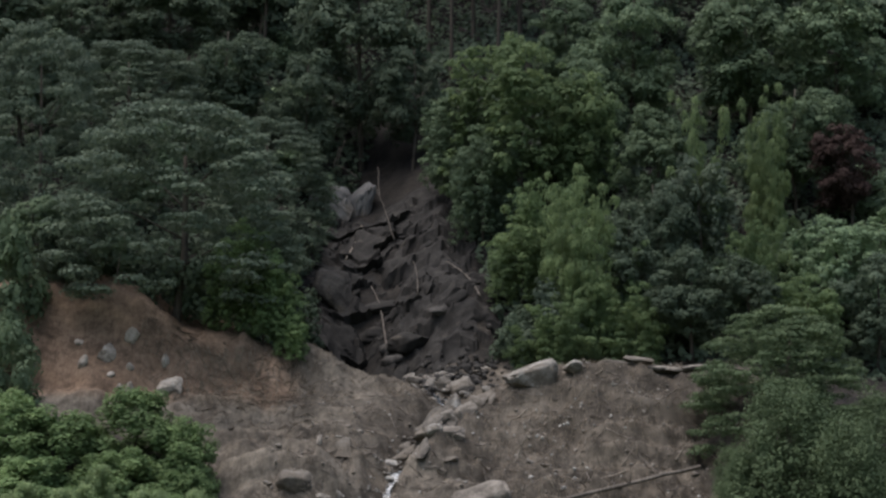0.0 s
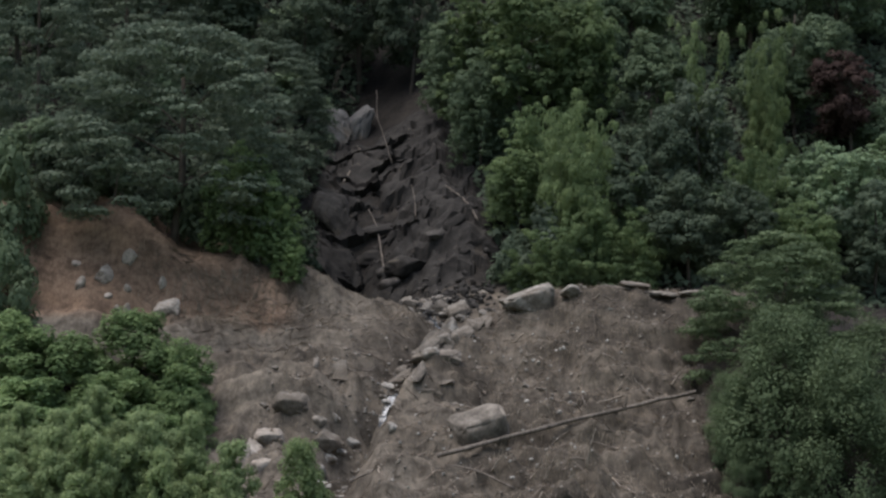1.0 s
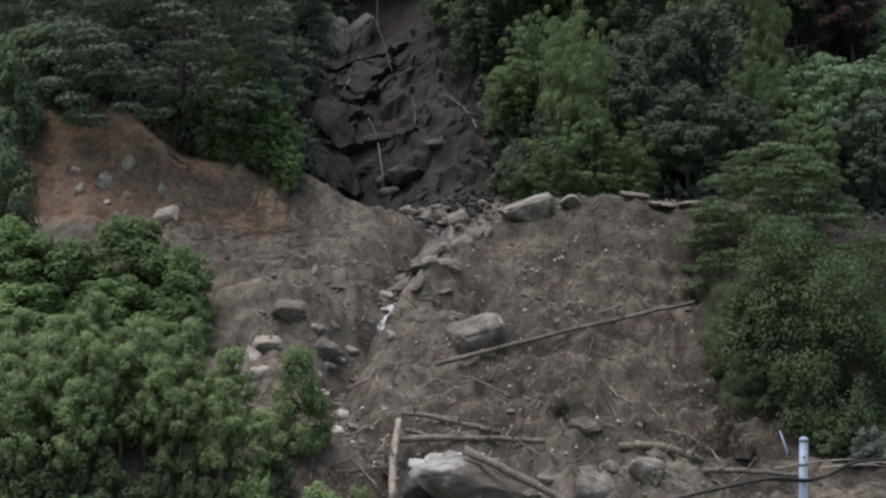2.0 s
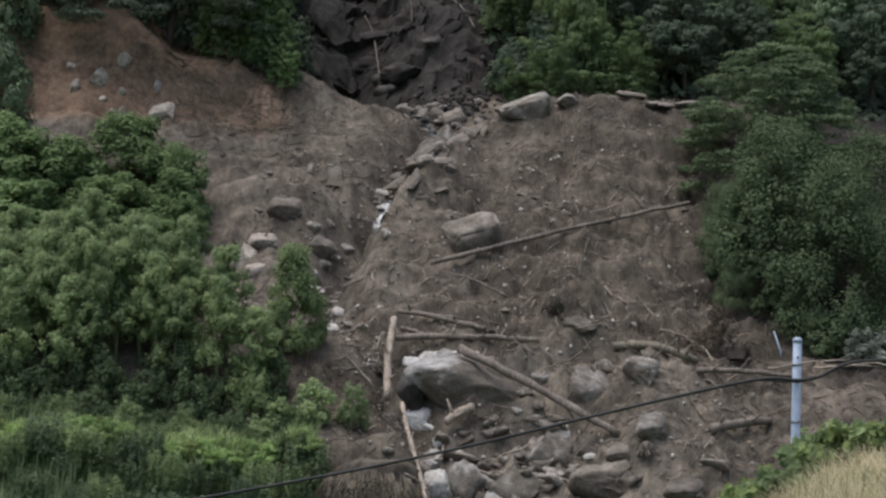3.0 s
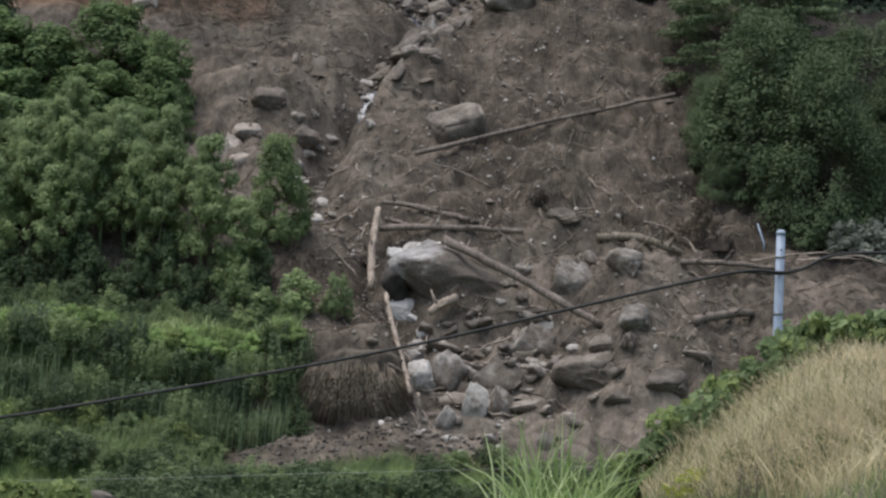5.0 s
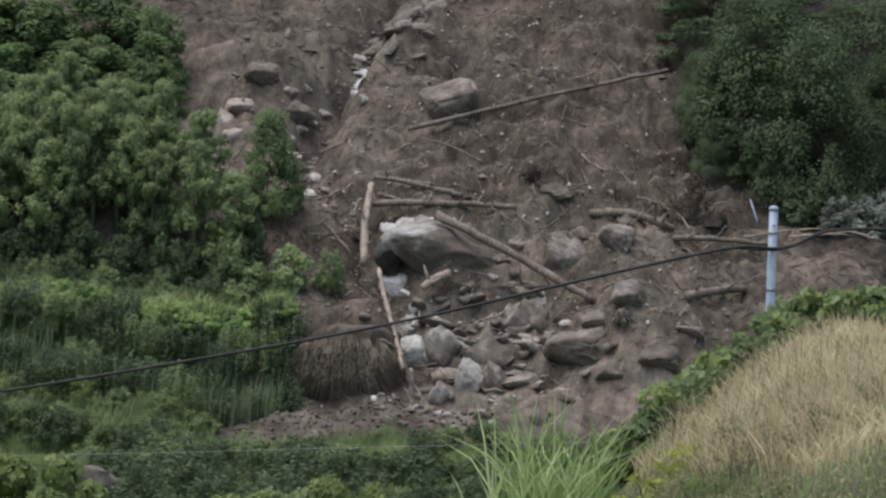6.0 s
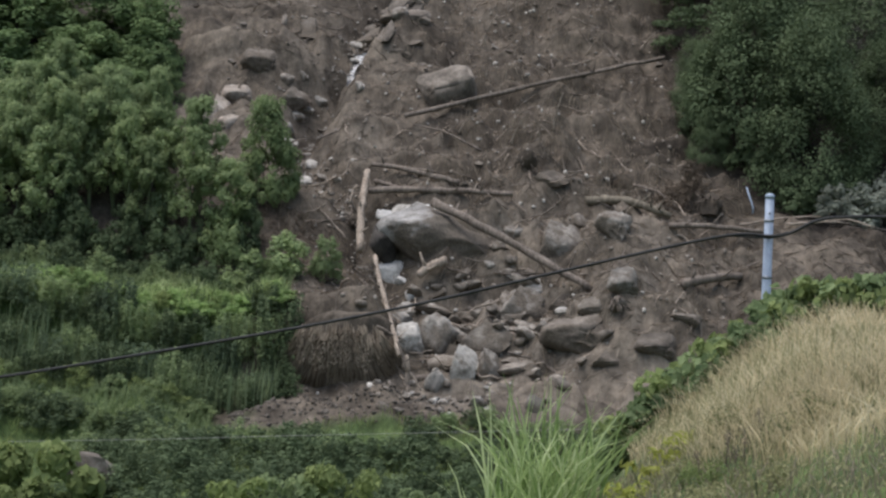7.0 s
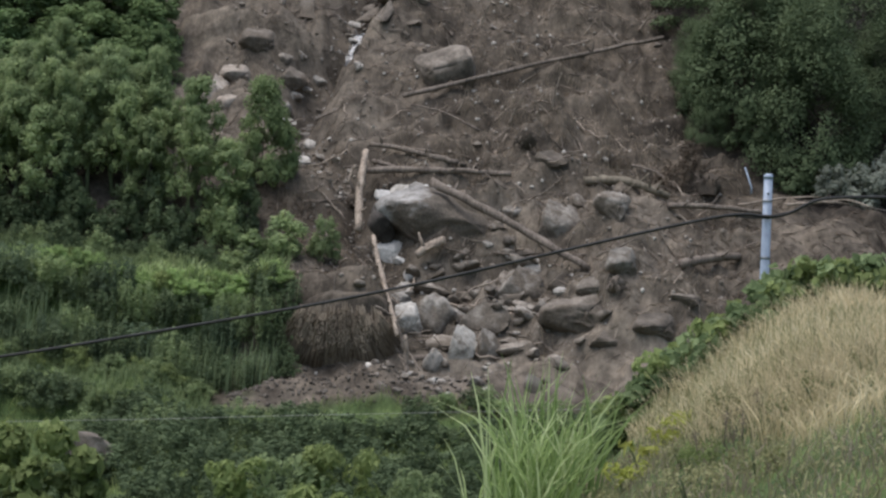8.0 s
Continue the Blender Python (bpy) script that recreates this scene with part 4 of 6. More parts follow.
# low leafy cover on the floor of the wood
n = 60000
x, y = rng.uniform(-32, 30, n), rng.uniform(111.8, 158, n)
ok = (np.abs(x + 2.6) > 6.2 - 0.16 * (y - 112)) & ~((x < -5) & (y < 113.4))
x, y = x[ok], y[ok]
z = ground(x, y) + (0.9 + 0.8 * vnoise(x, y, 2.2, 91)) * rng.random(len(x))
v, f = leaf_sheet(np.stack([x, y, z], 1), np.tile((0, -0.5, 0.8), (len(x), 1)), 0.5, 0.7, 0.3, rng, True)
tagged(new("undergrowth_leaves", mesh_of("undergrowth_leaves", v, f, LEAF_DEEP)), "dark low leaves covering the floor of the wood", "undergrowth", kind="stuff")

# creepers that hang over the sides of the ravine
for k, (x, y, h, w) in enumerate([(4.0, 114.6, 2.6, 2.2), (2.6, 124.6, 2.8, 2.6), (0.6, 129.5, 3.2, 2.8), (-8.4, 121.0, 3.0, 2.6), (-8.2, 118.0, 2.4, 2.0)]):
    stand("creeper_thicket", "draped", k, x, y, h, w, "dark creeper hanging over the side of the ravine", "bush", "creepers of the ravine", LEAF_DEEP)

# ---- boulders of the slide ----
GREY, WHITE, MUDDY = "grey granite boulder lying in brown mud", "pale washed granite stone in the stream bed", "mud-caked boulder half sunk in the slide"
boulder("boulder", ROCK_GREY, 2, 6.3, 107.0, (1.2, 1.0, 0.7), "pale block on the crest of the mound", (0, 0, 30))
for k, x in enumerate((8.4, 9.3, 10.3, 11.2, 12.0)):
    boulder("boulder", ROCK_MUDDY, (1, 3)[k % 2], x, 107.4, (1.5, 0.9, 0.42), "pale stone in a row along the mound's crest", (0, 6 - 4 * k, 12 * k - 20), 0.42)


def pointed_rock(x, y, w, h, turn):
    """A rock split to a blunt pyramid."""
    bm = bmesh.new()
    bmesh.ops.create_cone(bm, cap_ends=True, segments=4, radius1=0.72, radius2=0.06, depth=1.0)
    bmesh.ops.subdivide_edges(bm, edges=bm.edges[:], cuts=5, use_grid_fill=True)
    for v in bm.verts:
        q = v.co.copy()
        v.co += q.normalized() * (0.22 * noise.noise(q * 2.2 + Vector((1, 5, 2))) + 0.08 * noise.noise(q * 6))
        v.co = Vector((v.co.x * w, v.co.y * w * 0.8, v.co.z * h))
    me = bpy.data.meshes.new("pointed_rock")
    bm.to_mesh(me)
    bm.free()
    me.materials.append(ROCK_MUDDY)
    me.shade_smooth()
    me.set_sharp_from_angle(angle=radians(35))
    ob = new("boulder", me)
    ob.matrix_basis = pose(x, y + 0.3, land(x, y) + 0.02 * h, *turn)
    return tagged(ob, "pointed mud-coated rock in the slide", "boulder", "boulders of the slide")


pointed_rock(-4.4, 103.4, 1.6, 1.3, (-12, 14, 30))


def block_boulder(x, y, z, size, turn, label, mat=ROCK_MUDDY, slant=0.2, seed=3):
    """A squared block, higher at one end by its slant, worn round at its edges."""
    bm = bmesh.new()
    bmesh.ops.create_icosphere(bm, subdivisions=4, radius=1)
    for v in bm.verts:
        q = v.co.copy()
        c = Vector([math.copysign(abs(e) ** 0.42, e) for e in q])
        c.x *= 0.82 + 0.07 * c.z + 0.06 * c.y
        c.z *= 0.8 + slant * c.x
        c += q * (0.16 * noise.noise(q * 1.6 + Vector((seed, 0, 1))) + 0.07 * noise.noise(q * 4.4) + 0.04 * abs(noise.noise(q * 9)))
        v.co = Vector((c.x * size[0], c.y * size[1], c.z * size[2]))
    me = bpy.data.meshes.new("block_boulder")
    bm.to_mesh(me)
    bm.free()
    me.materials.append(mat)
    me.shade_smooth()
    me.set_sharp_from_angle(angle=radians(42))
    ob = new("boulder", me)
    ob.matrix_basis = pose(x, y, z, *turn)
    return tagged(ob, label, "boulder", "boulders of the slide")


block_boulder(1.85, 98.0, land(1.85, 98.0) - 0.42, (1.4, 1.0, 1.3), (20, -10, 14), "big square brown-grey boulder on the slope", ROCK_BROWN, 0.22)
block_boulder(4.25, 107.2, land(4.25, 107.2) + 0.1, (1.5, 0.8, 0.66), (10, -6, 8), "large pale wedge-shaped slab on the crest of the mound", ROCK_GREY, 0.6, 8)
boulder("boulder", ROCK_BROWN, 3, -6.4, 100.4, (1.8, 1.4, 1.5), MUDDY, (0, 6, 10), 0.82)


def great_boulder():
    """The largest boulder: blunt on one side and undercut, a long back that falls away to the other."""
    bm = bmesh.new()
    bmesh.ops.create_icosphere(bm, subdivisions=5, radius=1)
    flats = [(Vector((-0.35, -0.35, 0.87)).normalized(), 0.8), (Vector((0.3, -0.75, 0.55)).normalized(), 0.78), (Vector((-0.55, -0.8, -0.1)).normalized(), 0.82),
             (Vector((0.1, -0.98, -0.2)).normalized(), 0.74), (Vector((0.62, -0.6, 0.5)).normalized(), 0.72), (Vector((0.5, -0.2, 0.84)).normalized(), 0.7)]
    for v in bm.verts:
        n0 = v.co.copy()
        c = v.co
        for d, r in flats:
            e = c.dot(d) - r
            if e > 0:
                c -= d * e * 0.75
        if c.x < -0.35:
            c.x = -0.35 + (c.x + 0.35) * 0.8
        if c.z > 0 and c.x > -0.3:
            c.z *= 1 - 0.36 * (c.x + 0.3)
        if c.z < 0 and c.x < 0.3:
            c.x += 0.55 * (0.3 - c.x) * -c.z
        c += n0 * (0.1 * noise.noise(n0 * 1.9 + Vector((4, 1, 2))) + 0.07 * abs(noise.noise(n0 * 3.9)) + 0.03 * abs(noise.noise(n0 * 8.0)) + 0.015 * noise.noise(n0 * 19))
        v.co = Vector((c.x * 2.5, c.y * 1.5, c.z * 1.38))
    me = bpy.data.meshes.new("great_boulder")
    bm.to_mesh(me)
    bm.free()
    me.materials.append(ROCK_CAKED)
    me.shade_smooth()
    me.set_sharp_from_angle(angle=radians(40))
    ob = new("boulder", me)
    ob.matrix_basis = pose(1.4, 89.3, 8.1, 0, 5, 4)
    return tagged(ob, "huge rounded grey boulder with mud on its face", "boulder", "boulders of the slide")


great_boulder()
line = [Vector((*p, 0)) for p in GULLY[:15]]
# stones of the field: x, y, z, width, height
FIELD_PALE = ((-0.36, 88.62, 6.83, 1.01, 0.97), (0.15, 88.2, 6.51, 0.66, 0.31), (0.53, 87.54, 6.07, 0.46, 0.61), (0.29, 87.1, 5.5, 1.3, 0.48), (0.19, 86.76, 5.11, 0.95, 0.52), (0.42, 83.62, 4.54, 1.12, 1.24),
         (2.42, 82.46, 3.86, 1.14, 1.27), (1.47, 82.1, 3.17, 0.85, 0.81), (4.38, 87.64, 6.79, 0.48, 0.26), (5.36, 87.36, 6.48, 1.21, 0.65), (6.12, 84.66, 5.73, 0.5, 0.29))
FIELD_GREY = ((6.12, 88.22, 8.39, 1.92, 1.57), (8.19, 87.66, 9.05, 1.26, 1.09), (4.52, 89.28, 8.48, 0.8, 0.66), (1.46, 84.38, 4.71, 1.8, 1.63), (4.65, 86.04, 5.94, 2.09, 1.32), (2.42, 84.82, 4.65, 0.84, 0.67),
         (3.35, 82.7, 3.87, 0.94, 1.15), (8.29, 84.18, 6.95, 1.21, 0.96), (3.51, 87.96, 7.23, 0.44, 0.35), (3.84, 88.48, 7.99, 0.53, 0.39), (5.54, 84.56, 5.09, 0.84, 0.55), (4.9, 84.12, 4.89, 0.92, 0.5),
         (2.94, 79.94, 2.68, 0.67, 0.4), (4.95, 80.34, 2.58, 0.64, 0.72))
FIELD_MUDDY = ((3.33, 84.14, 4.8, 2.17, 1.38), (6.62, 83.52, 5.15, 2.69, 1.74), (1.35, 87.4, 6.21, 1.21, 0.74), (1.36, 86.86, 5.59, 1.81, 0.56), (9.42, 82.48, 4.8, 1.64, 0.9), (6.01, 90.98, 10.77, 1.58, 0.77),
         (4.34, 82.74, 3.69, 1.44, 0.53), (3.63, 82.82, 3.39, 1.03, 0.45), (6.25, 86.02, 6.09, 1.15, 0.77), (7.28, 84.28, 6.0, 1.25, 0.84), (2.89, 87.28, 5.5, 0.87, 0.48), (-0.42, 79.34, 2.48, 0.51, 0.35),
         (0.17, 79.14, 2.36, 0.43, 0.31), (7.69, 82.52, 4.25, 1.43, 0.61), (10.65, 83.56, 5.72, 1.24, 0.5))
STREAM_HEAD = ((-1.26, 112.74, 21.24, 0.95, 0.5), (-0.63, 111.74, 20.91, 0.83, 0.55), (0.09, 111.84, 21.11, 0.94, 0.61), (1.06, 111.06, 20.73, 1.21, 0.94), (0.58, 109.54, 19.7, 0.98, 1.09), (1.53, 105.98, 19.62, 0.79, 0.63),
         (0.13, 104.2, 18.8, 0.93, 0.52), (-0.36, 102.24, 18.01, 0.86, 0.41), (0.83, 104.52, 18.8, 0.62, 0.47), (-0.64, 112.58, 21.24, 0.67, 0.45), (-1.59, 116.18, 21.72, 0.86, 0.4), (0.43, 111.54, 20.7, 0.66, 0.44),
         (-1.82, 105.66, 17.5, 0.79, 0.42))
STREAM_SLABS = ((-0.94, 102.84, 17.58, 1.78, 0.56), (-0.07, 102.48, 18.22, 1.52, 0.51), (0.75, 101.06, 16.05, 1.35, 0.6), (1.23, 103.3, 17.68, 1.54, 0.51), (-0.51, 100.74, 16.44, 1.1, 0.45), (-1.4, 107.02, 18.67, 1.06, 0.37),
         (-0.15, 101.14, 16.85, 1.25, 0.45))
STREAM_LOW = ((-2.29, 104.26, 16.61, 0.62, 0.41), (-1.9, 98.1, 14.4, 0.63, 0.49), (-3.74, 100.82, 13.84, 0.85, 0.5), (-4.25, 100.24, 13.48, 0.65, 0.4), (-4.65, 99.44, 13.07, 0.69, 0.54), (-4.97, 98.7, 12.55, 0.54, 0.59),
         (-4.83, 97.7, 11.99, 0.73, 0.48), (-4.05, 96.42, 11.32, 0.96, 0.33), (-4.47, 96.82, 11.14, 0.72, 0.43), (-3.76, 95.38, 10.98, 0.61, 0.33), (-3.16, 94.08, 10.42, 0.79, 0.33), (-2.58, 93.32, 10.39, 0.6, 0.28),
         (-3.98, 92.68, 10.3, 0.69, 0.41), (-4.33, 92.74, 10.52, 0.55, 0.37))
LEFT_BANK = ((-5.57, 103.64, 17.55, 0.26, 0.51), (-5.17, 100.02, 14.76, 0.6, 0.35), (-6.02, 100.2, 15.44, 0.35, 0.25), (-7.25, 98.24, 14.07, 1.22, 0.49), (-6.45, 99.1, 13.82, 1.08, 0.34), (-7.88, 97.24, 13.46, 1.06, 0.72),
         (-8.34, 96.5, 13.18, 0.81, 0.67), (-7.29, 96.08, 12.72, 0.81, 0.43), (-4.89, 99.7, 14.14, 1.38, 0.54), (-4.47, 100.7, 15.07, 0.35, 0.3))
SCARP_STONES = ((-16.02, 108.62, 22.09, 0.97, 0.97), (-14.91, 109.2, 22.95, 0.81, 0.81), (-12.84, 107.22, 20.26, 1.17, 0.9), (-14.72, 107.36, 20.13, 0.43, 0.8), (-15.19, 107.3, 20.23, 0.48, 0.43), (-17.11, 108.06, 21.53, 0.43, 0.7),
         (-13.25, 108.6, 21.61, 0.38, 0.75), (-14.87, 108.28, 21.3, 0.35, 0.48), (-19.5, 108.48, 21.51, 0.38, 0.54), (-15.73, 107.76, 20.89, 0.43, 0.32), (-17.5, 109.3, 22.62, 0.43, 0.38))
CAP_STONES = ((-0.52, 89.7, 9.01, 0.67, 0.36), (0.03, 89.7, 9.23, 0.8, 0.4), (0.67, 89.7, 9.38, 0.85, 0.36), (1.29, 89.7, 9.29, 0.8, 0.36), (1.86, 89.7, 9.04, 0.71, 0.31), (2.33, 89.7, 8.79, 0.62, 0.27))
rng = np.random.default_rng(12)


def bedded(name, mat, k, at, size, turn, label, group):
    """A stone at a given place, bedded in the slope behind it."""
    ob = new(name, (LARGE if max(size) > 1.0 and (mat.name, 0) in LARGE else ROCKS)[mat.name, k % 5])
    ob.matrix_basis = pose(*at, *turn) @ Matrix.Diagonal((size[0] * 0.6, size[1] * 0.6, size[2] * 0.6, 1))
    return tagged(ob, label, "boulder", group)


def bed_all(rows, mats, label, group, tilt=12, long=0.85, shapes=(4, 0, 2), sink=0.12, grow=1.0, tall=1.26):
    for k, (x, y, z, w, h) in enumerate(rows):
        w, h = w * grow, h * grow
        bedded("boulder", mats[k % len(mats)], shapes[k % len(shapes)], (x, y + 0.24 * w, z - sink * h), (w * 1.06, w * long, h * tall),
               (rng.uniform(-tilt, tilt), rng.uniform(-tilt, tilt), rng.uniform(-25, 25)), label, group)


bed_all(FIELD_PALE[:3], (ROCK_BLEACHED,), "bleached white stone below the huge boulder", "boulders of the slide", 10, 0.85, (3, 2, 0))
bed_all(FIELD_PALE[3:], (ROCK_WHITE,), "pale washed boulder lying in the mud", "boulders of the slide", 10, 0.85, (2, 0, 3))
bed_all(FIELD_GREY, (ROCK_GREY,), GREY, "boulders of the slide", 14, 0.9, (2, 3, 1, 0, 2, 3), 0.16)
bed_all(FIELD_MUDDY, (ROCK_MUDDY, ROCK_BROWN, ROCK_BROWN), MUDDY, "boulders of the slide", 14, 0.9, (2, 3, 1, 2, 3), 0.24, 0.88)
bed_all(STREAM_HEAD, (ROCK_MUDDY, ROCK_GREY, ROCK_MUDDY), "grey broken rock at the head of the stream", "rocks at the stream head", 16, 0.9, (3, 0, 2), 0.3, 1.05, 1.6)
bed_all(STREAM_SLABS, (ROCK_BROWN, ROCK_BROWN, ROCK_MUDDY), "long brown slab of bedrock bared by the stream", "slabs of the stream bed", 10, 0.8, (1, 3, 2), 0.7, 1.45)
bed_all(STREAM_LOW, (ROCK_WHITE, ROCK_GREY, ROCK_WHITE), WHITE, "stones of the stream bed", 24, 0.9, (3, 1, 2), 0.18, 0.95)
bed_all(LEFT_BANK, (ROCK_STAINED, ROCK_MUDDY, ROCK_GREY, ROCK_STAINED, ROCK_MUDDY, ROCK_STAINED, ROCK_STAINED), "pale broken rock on the bank beside the stream", "rocks beside the stream", 12, 1.1, (3, 1, 2), 0.5, 1.1, 2.1)
bed_all(SCARP_STONES, (ROCK_STAINED,), "pale stone stuck in the orange scarp", "stones of the scarp", 18, 0.9, (2, 0, 3, 4))
# long slabs of bedrock bared beside the stream
for k in range(16):
    i = int(rng.integers(8, 12))
    p, d = line[i].lerp(line[i + 1], rng.random()), (line[i + 1] - line[i]).normalized()
    w = rng.uniform(0.7, 1.5)
    x, y = p.x + rng.uniform(0.7, 2.1), p.y - rng.uniform(0, 0.8)
    boulder("boulder", ROCK_BROWN, (1, 3, 2)[k % 3], x, y, (w * 2.0, w * 0.7, w * 0.55), "long brown slab of bedrock bared by the stream",
            (rng.uniform(-8, 8), -32 + rng.uniform(-6, 6), math.degrees(math.atan2(d.y, d.x)) + rng.uniform(-10, 10)), 0.72, "slabs of the stream bed")
# small stones along the stream
for k in range(90):
    i = int(rng.integers(0, len(line) - 1)) if k % 2 else int(rng.integers(4, 8))
    p = line[i].lerp(line[i + 1], rng.random())
    e = 0.1 + 0.3 * rng.random() ** 2.2
    boulder("stone", (ROCK_WHITE, ROCK_GREY, ROCK_MUDDY)[int(rng.integers(3))], int(rng.integers(4)), p.x + rng.normal(0, 0.36), p.y + rng.normal(0, 0.4),
            (e * rng.uniform(0.9, 1.6), e, e * rng.uniform(0.5, 0.8)), WHITE, (rng.uniform(-30, 30), rng.uniform(-30, 30), rng.uniform(0, 360)), 0.4, "stones of the stream bed")
for k in range(34):
    x, y = rng.normal(3.0, 2.6), rng.normal(86.0, 2.0)
    w = rng.uniform(0.18, 0.5)
    boulder("stone", (ROCK_GREY, ROCK_MUDDY, ROCK_MUDDY)[k % 3], int(rng.integers(5)), x, max(y, 81.0), (w * 1.3, w, w * 0.7), "broken stone wedged between the boulders",
            (rng.uniform(-25, 25), rng.uniform(-25, 25), rng.uniform(0, 360)), 0.45, "stones between the boulders")
for k in range(70):
    x, y = rng.uniform(-8, 13), rng.uniform(83.5, 108)
    e = rng.uniform(0.1, 0.36)
    if x < -0.5 and y < 87:
        continue
    boulder("stone", ROCK_MUDDY if rng.random() < 0.6 else ROCK_GREY, int(rng.integers(5)), x, y, (e * 1.4, e, e * 0.7), "small stone in the mud", (0, 0, rng.uniform(0, 360)), 0.4, "stones in the mud")
for k in range(46):
    x, y = rng.normal(3.8, 2.2), max(rng.normal(85.6, 1.7), 82.0)
    w = rng.uniform(0.35, 0.95)
    boulder("boulder", ROCK_MUDDY, (1, 2, 3)[k % 3], x, y, (w * 1.25, w, w * 0.8), MUDDY, (rng.uniform(-20, 20), rng.uniform(-20, 20), rng.uniform(0, 360)), 0.46)
for k in range(60):
    x, y = rng.uniform(-0.9, 3.6), rng.uniform(79.4, 82.4)
    w = rng.uniform(0.12, 0.4)
    boulder("stone", (ROCK_MUDDY, ROCK_GREY, ROCK_MUDDY, ROCK_GREY, ROCK_WHITE)[k % 5], (1, 2, 3)[k % 3], x, y, (w * 1.3, w, w * 0.8), "small broken stone in the rubble at the lane", (rng.uniform(-25, 25), rng.uniform(-25, 25), rng.uniform(0, 360)), 0.35, "rubble by the lane")
# fan of broken stones where the stream leaves the ravine
for k in range(60):
    x, y = rng.normal(0.4, 1.5), rng.normal(112.0, 1.3)
    w = rng.uniform(0.15, 0.5)
    boulder("stone", (ROCK_GREY, ROCK_GREY, ROCK_LEDGE, ROCK_MUDDY)[k % 4], int(rng.integers(5)), x, y, (w * 1.3, w, w * 0.7), "grey broken stone below the ravine", (rng.uniform(-25, 25), rng.uniform(-25, 25), rng.uniform(0, 360)), 0.35, "stones below the ravine")
# added dark stone that stands in for the shadow in the boulder's undercut
for m, k, at, size, turn, text in ((ROCK_DARK, 3, (-0.7, 88.95, 7.85), (1.2, 1.1, 1.7), (0, 10, 30), "dark stone wedged under the huge boulder"),):
    bedded("boulder", m, k, at, size, turn, text, "boulders of the slide")
bed_all(CAP_STONES, (ROCK_BLEACHED, ROCK_WHITE, ROCK_WHITE), "pale broken slab on the huge boulder", "slabs on the huge boulder", 14, 0.9, (3, 1, 2), 0.3, 1.25, 1.6)
# rock wall at the head of the ravine: x, y, z, width, height
LEDGES = ((-8.13, 123.36, 28.98, 1.7, 1.3), (-5.11, 125.28, 28.82, 1.9, 1.6), (-7.1, 119.88, 25.27, 1.7, 1.7), (-2.74, 121.14, 26.31, 2.6, 1.2), (-3.51, 120.2, 24.58, 2.6, 1.3), (-1.76, 117.72, 24.08, 2.3, 1.2))


def bedrock():
    """Fractured rock of the ravine's wall: blocks pushed out of the slope towards the valley."""
    gx, gy = np.meshgrid(np.arange(-9.4, 3.6, 0.11), np.arange(115.2, 131.5, 0.13))
    rim = np.exp(-((gx + 3.0 - 0.06 * (gy - 118)) / 5.9) ** 6 - ((gy - 123.2) / 7.4) ** 6)
    gx, gy = gx + 0.7 * vnoise(gx, gy, 2.0, 51), gy + 0.8 * vnoise(gx, gy, 1.6, 52)
    out = 0.5 * blocks(gx + 0.35 * gy, gy - 0.3 * gx, 2.4, 1.7, 47) + 0.26 * blocks(gx - 0.2 * gy, gy + 0.5 * gx, 1.1, 0.9, 48) + 0.15 * vnoise(gx, gy, 0.5, 49) + 0.5 * vnoise(gx, gy, 3.4, 50)
    out = 0.4 + out * (0.8 - 0.45 * step(-3.5, -0.5, gx))
    base = ground(gx, gy)
    v = np.stack([gx, gy - 0.75 * out * rim, base + 0.5 * out * rim - 0.3 * (1 - rim)], -1).reshape(-1, 3)
    ny, nx = gx.shape
    idx = np.arange(nx * ny).reshape(ny, nx)
    q = np.stack([idx[:-1, :-1], idx[:-1, 1:], idx[1:, 1:], idx[1:, :-1]], -1).reshape(-1, 4)
    # the near-black rock colour stands in for tree shade on the wall
    me = mesh_of("bedrock", v, q, ROCK_SHADED, True)
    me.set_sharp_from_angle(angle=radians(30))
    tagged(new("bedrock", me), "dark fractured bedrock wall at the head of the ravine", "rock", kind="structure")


bedrock()


# lower ledges and most loose rocks take the shade-darkened colour too
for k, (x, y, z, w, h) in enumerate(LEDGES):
    bedded("rock_outcrop", ROCK_SHADED if y < 122 else ROCK_LEDGE, k, (x, y + 0.9, z - 0.35), (w * 1.1, w * 0.9, h * 1.1), (rng.uniform(-10, 20), rng.uniform(-28, 6), rng.uniform(-30, 30)), "brown-grey jagged bedrock ledge in the ravine", "bedrock of the ravine")
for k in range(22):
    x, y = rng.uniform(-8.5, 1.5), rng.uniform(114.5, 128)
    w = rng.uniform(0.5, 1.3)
    boulder("rock_outcrop", ROCK_SHADED if k % 3 else ROCK_DARK, int(rng.integers(5)), x, y, (w * 1.4, w * 0.9, w * 0.7), "dark jagged rock in the ravine", (rng.uniform(10, 40), rng.uniform(-35, -10), rng.uniform(-40, 40)), 0.45, "bedrock of the ravine")
bedded("rock_outcrop", ROCK_FACE, 3, (-6.5, 130.2, 33.2), (2.6, 1.8, 3.2), (-24, 6, 10), "pale bare rock face above the ravine", "bedrock of the ravine")
bedded("rock_outcrop", ROCK_LEDGE, 3, (-5.9, 121.4, 26.9), (2.2, 1.4, 3.2), (-24, 8, 14), "brown bare rock face in the ravine", "bedrock of the ravine")
bedded("rock_outcrop", ROCK_FACE, 1, (-4.99, 131.5, 33.5), (1.9, 1.6, 3.6), (-24, 12, -10), "pale bare rock face above the ravine", "bedrock of the ravine")

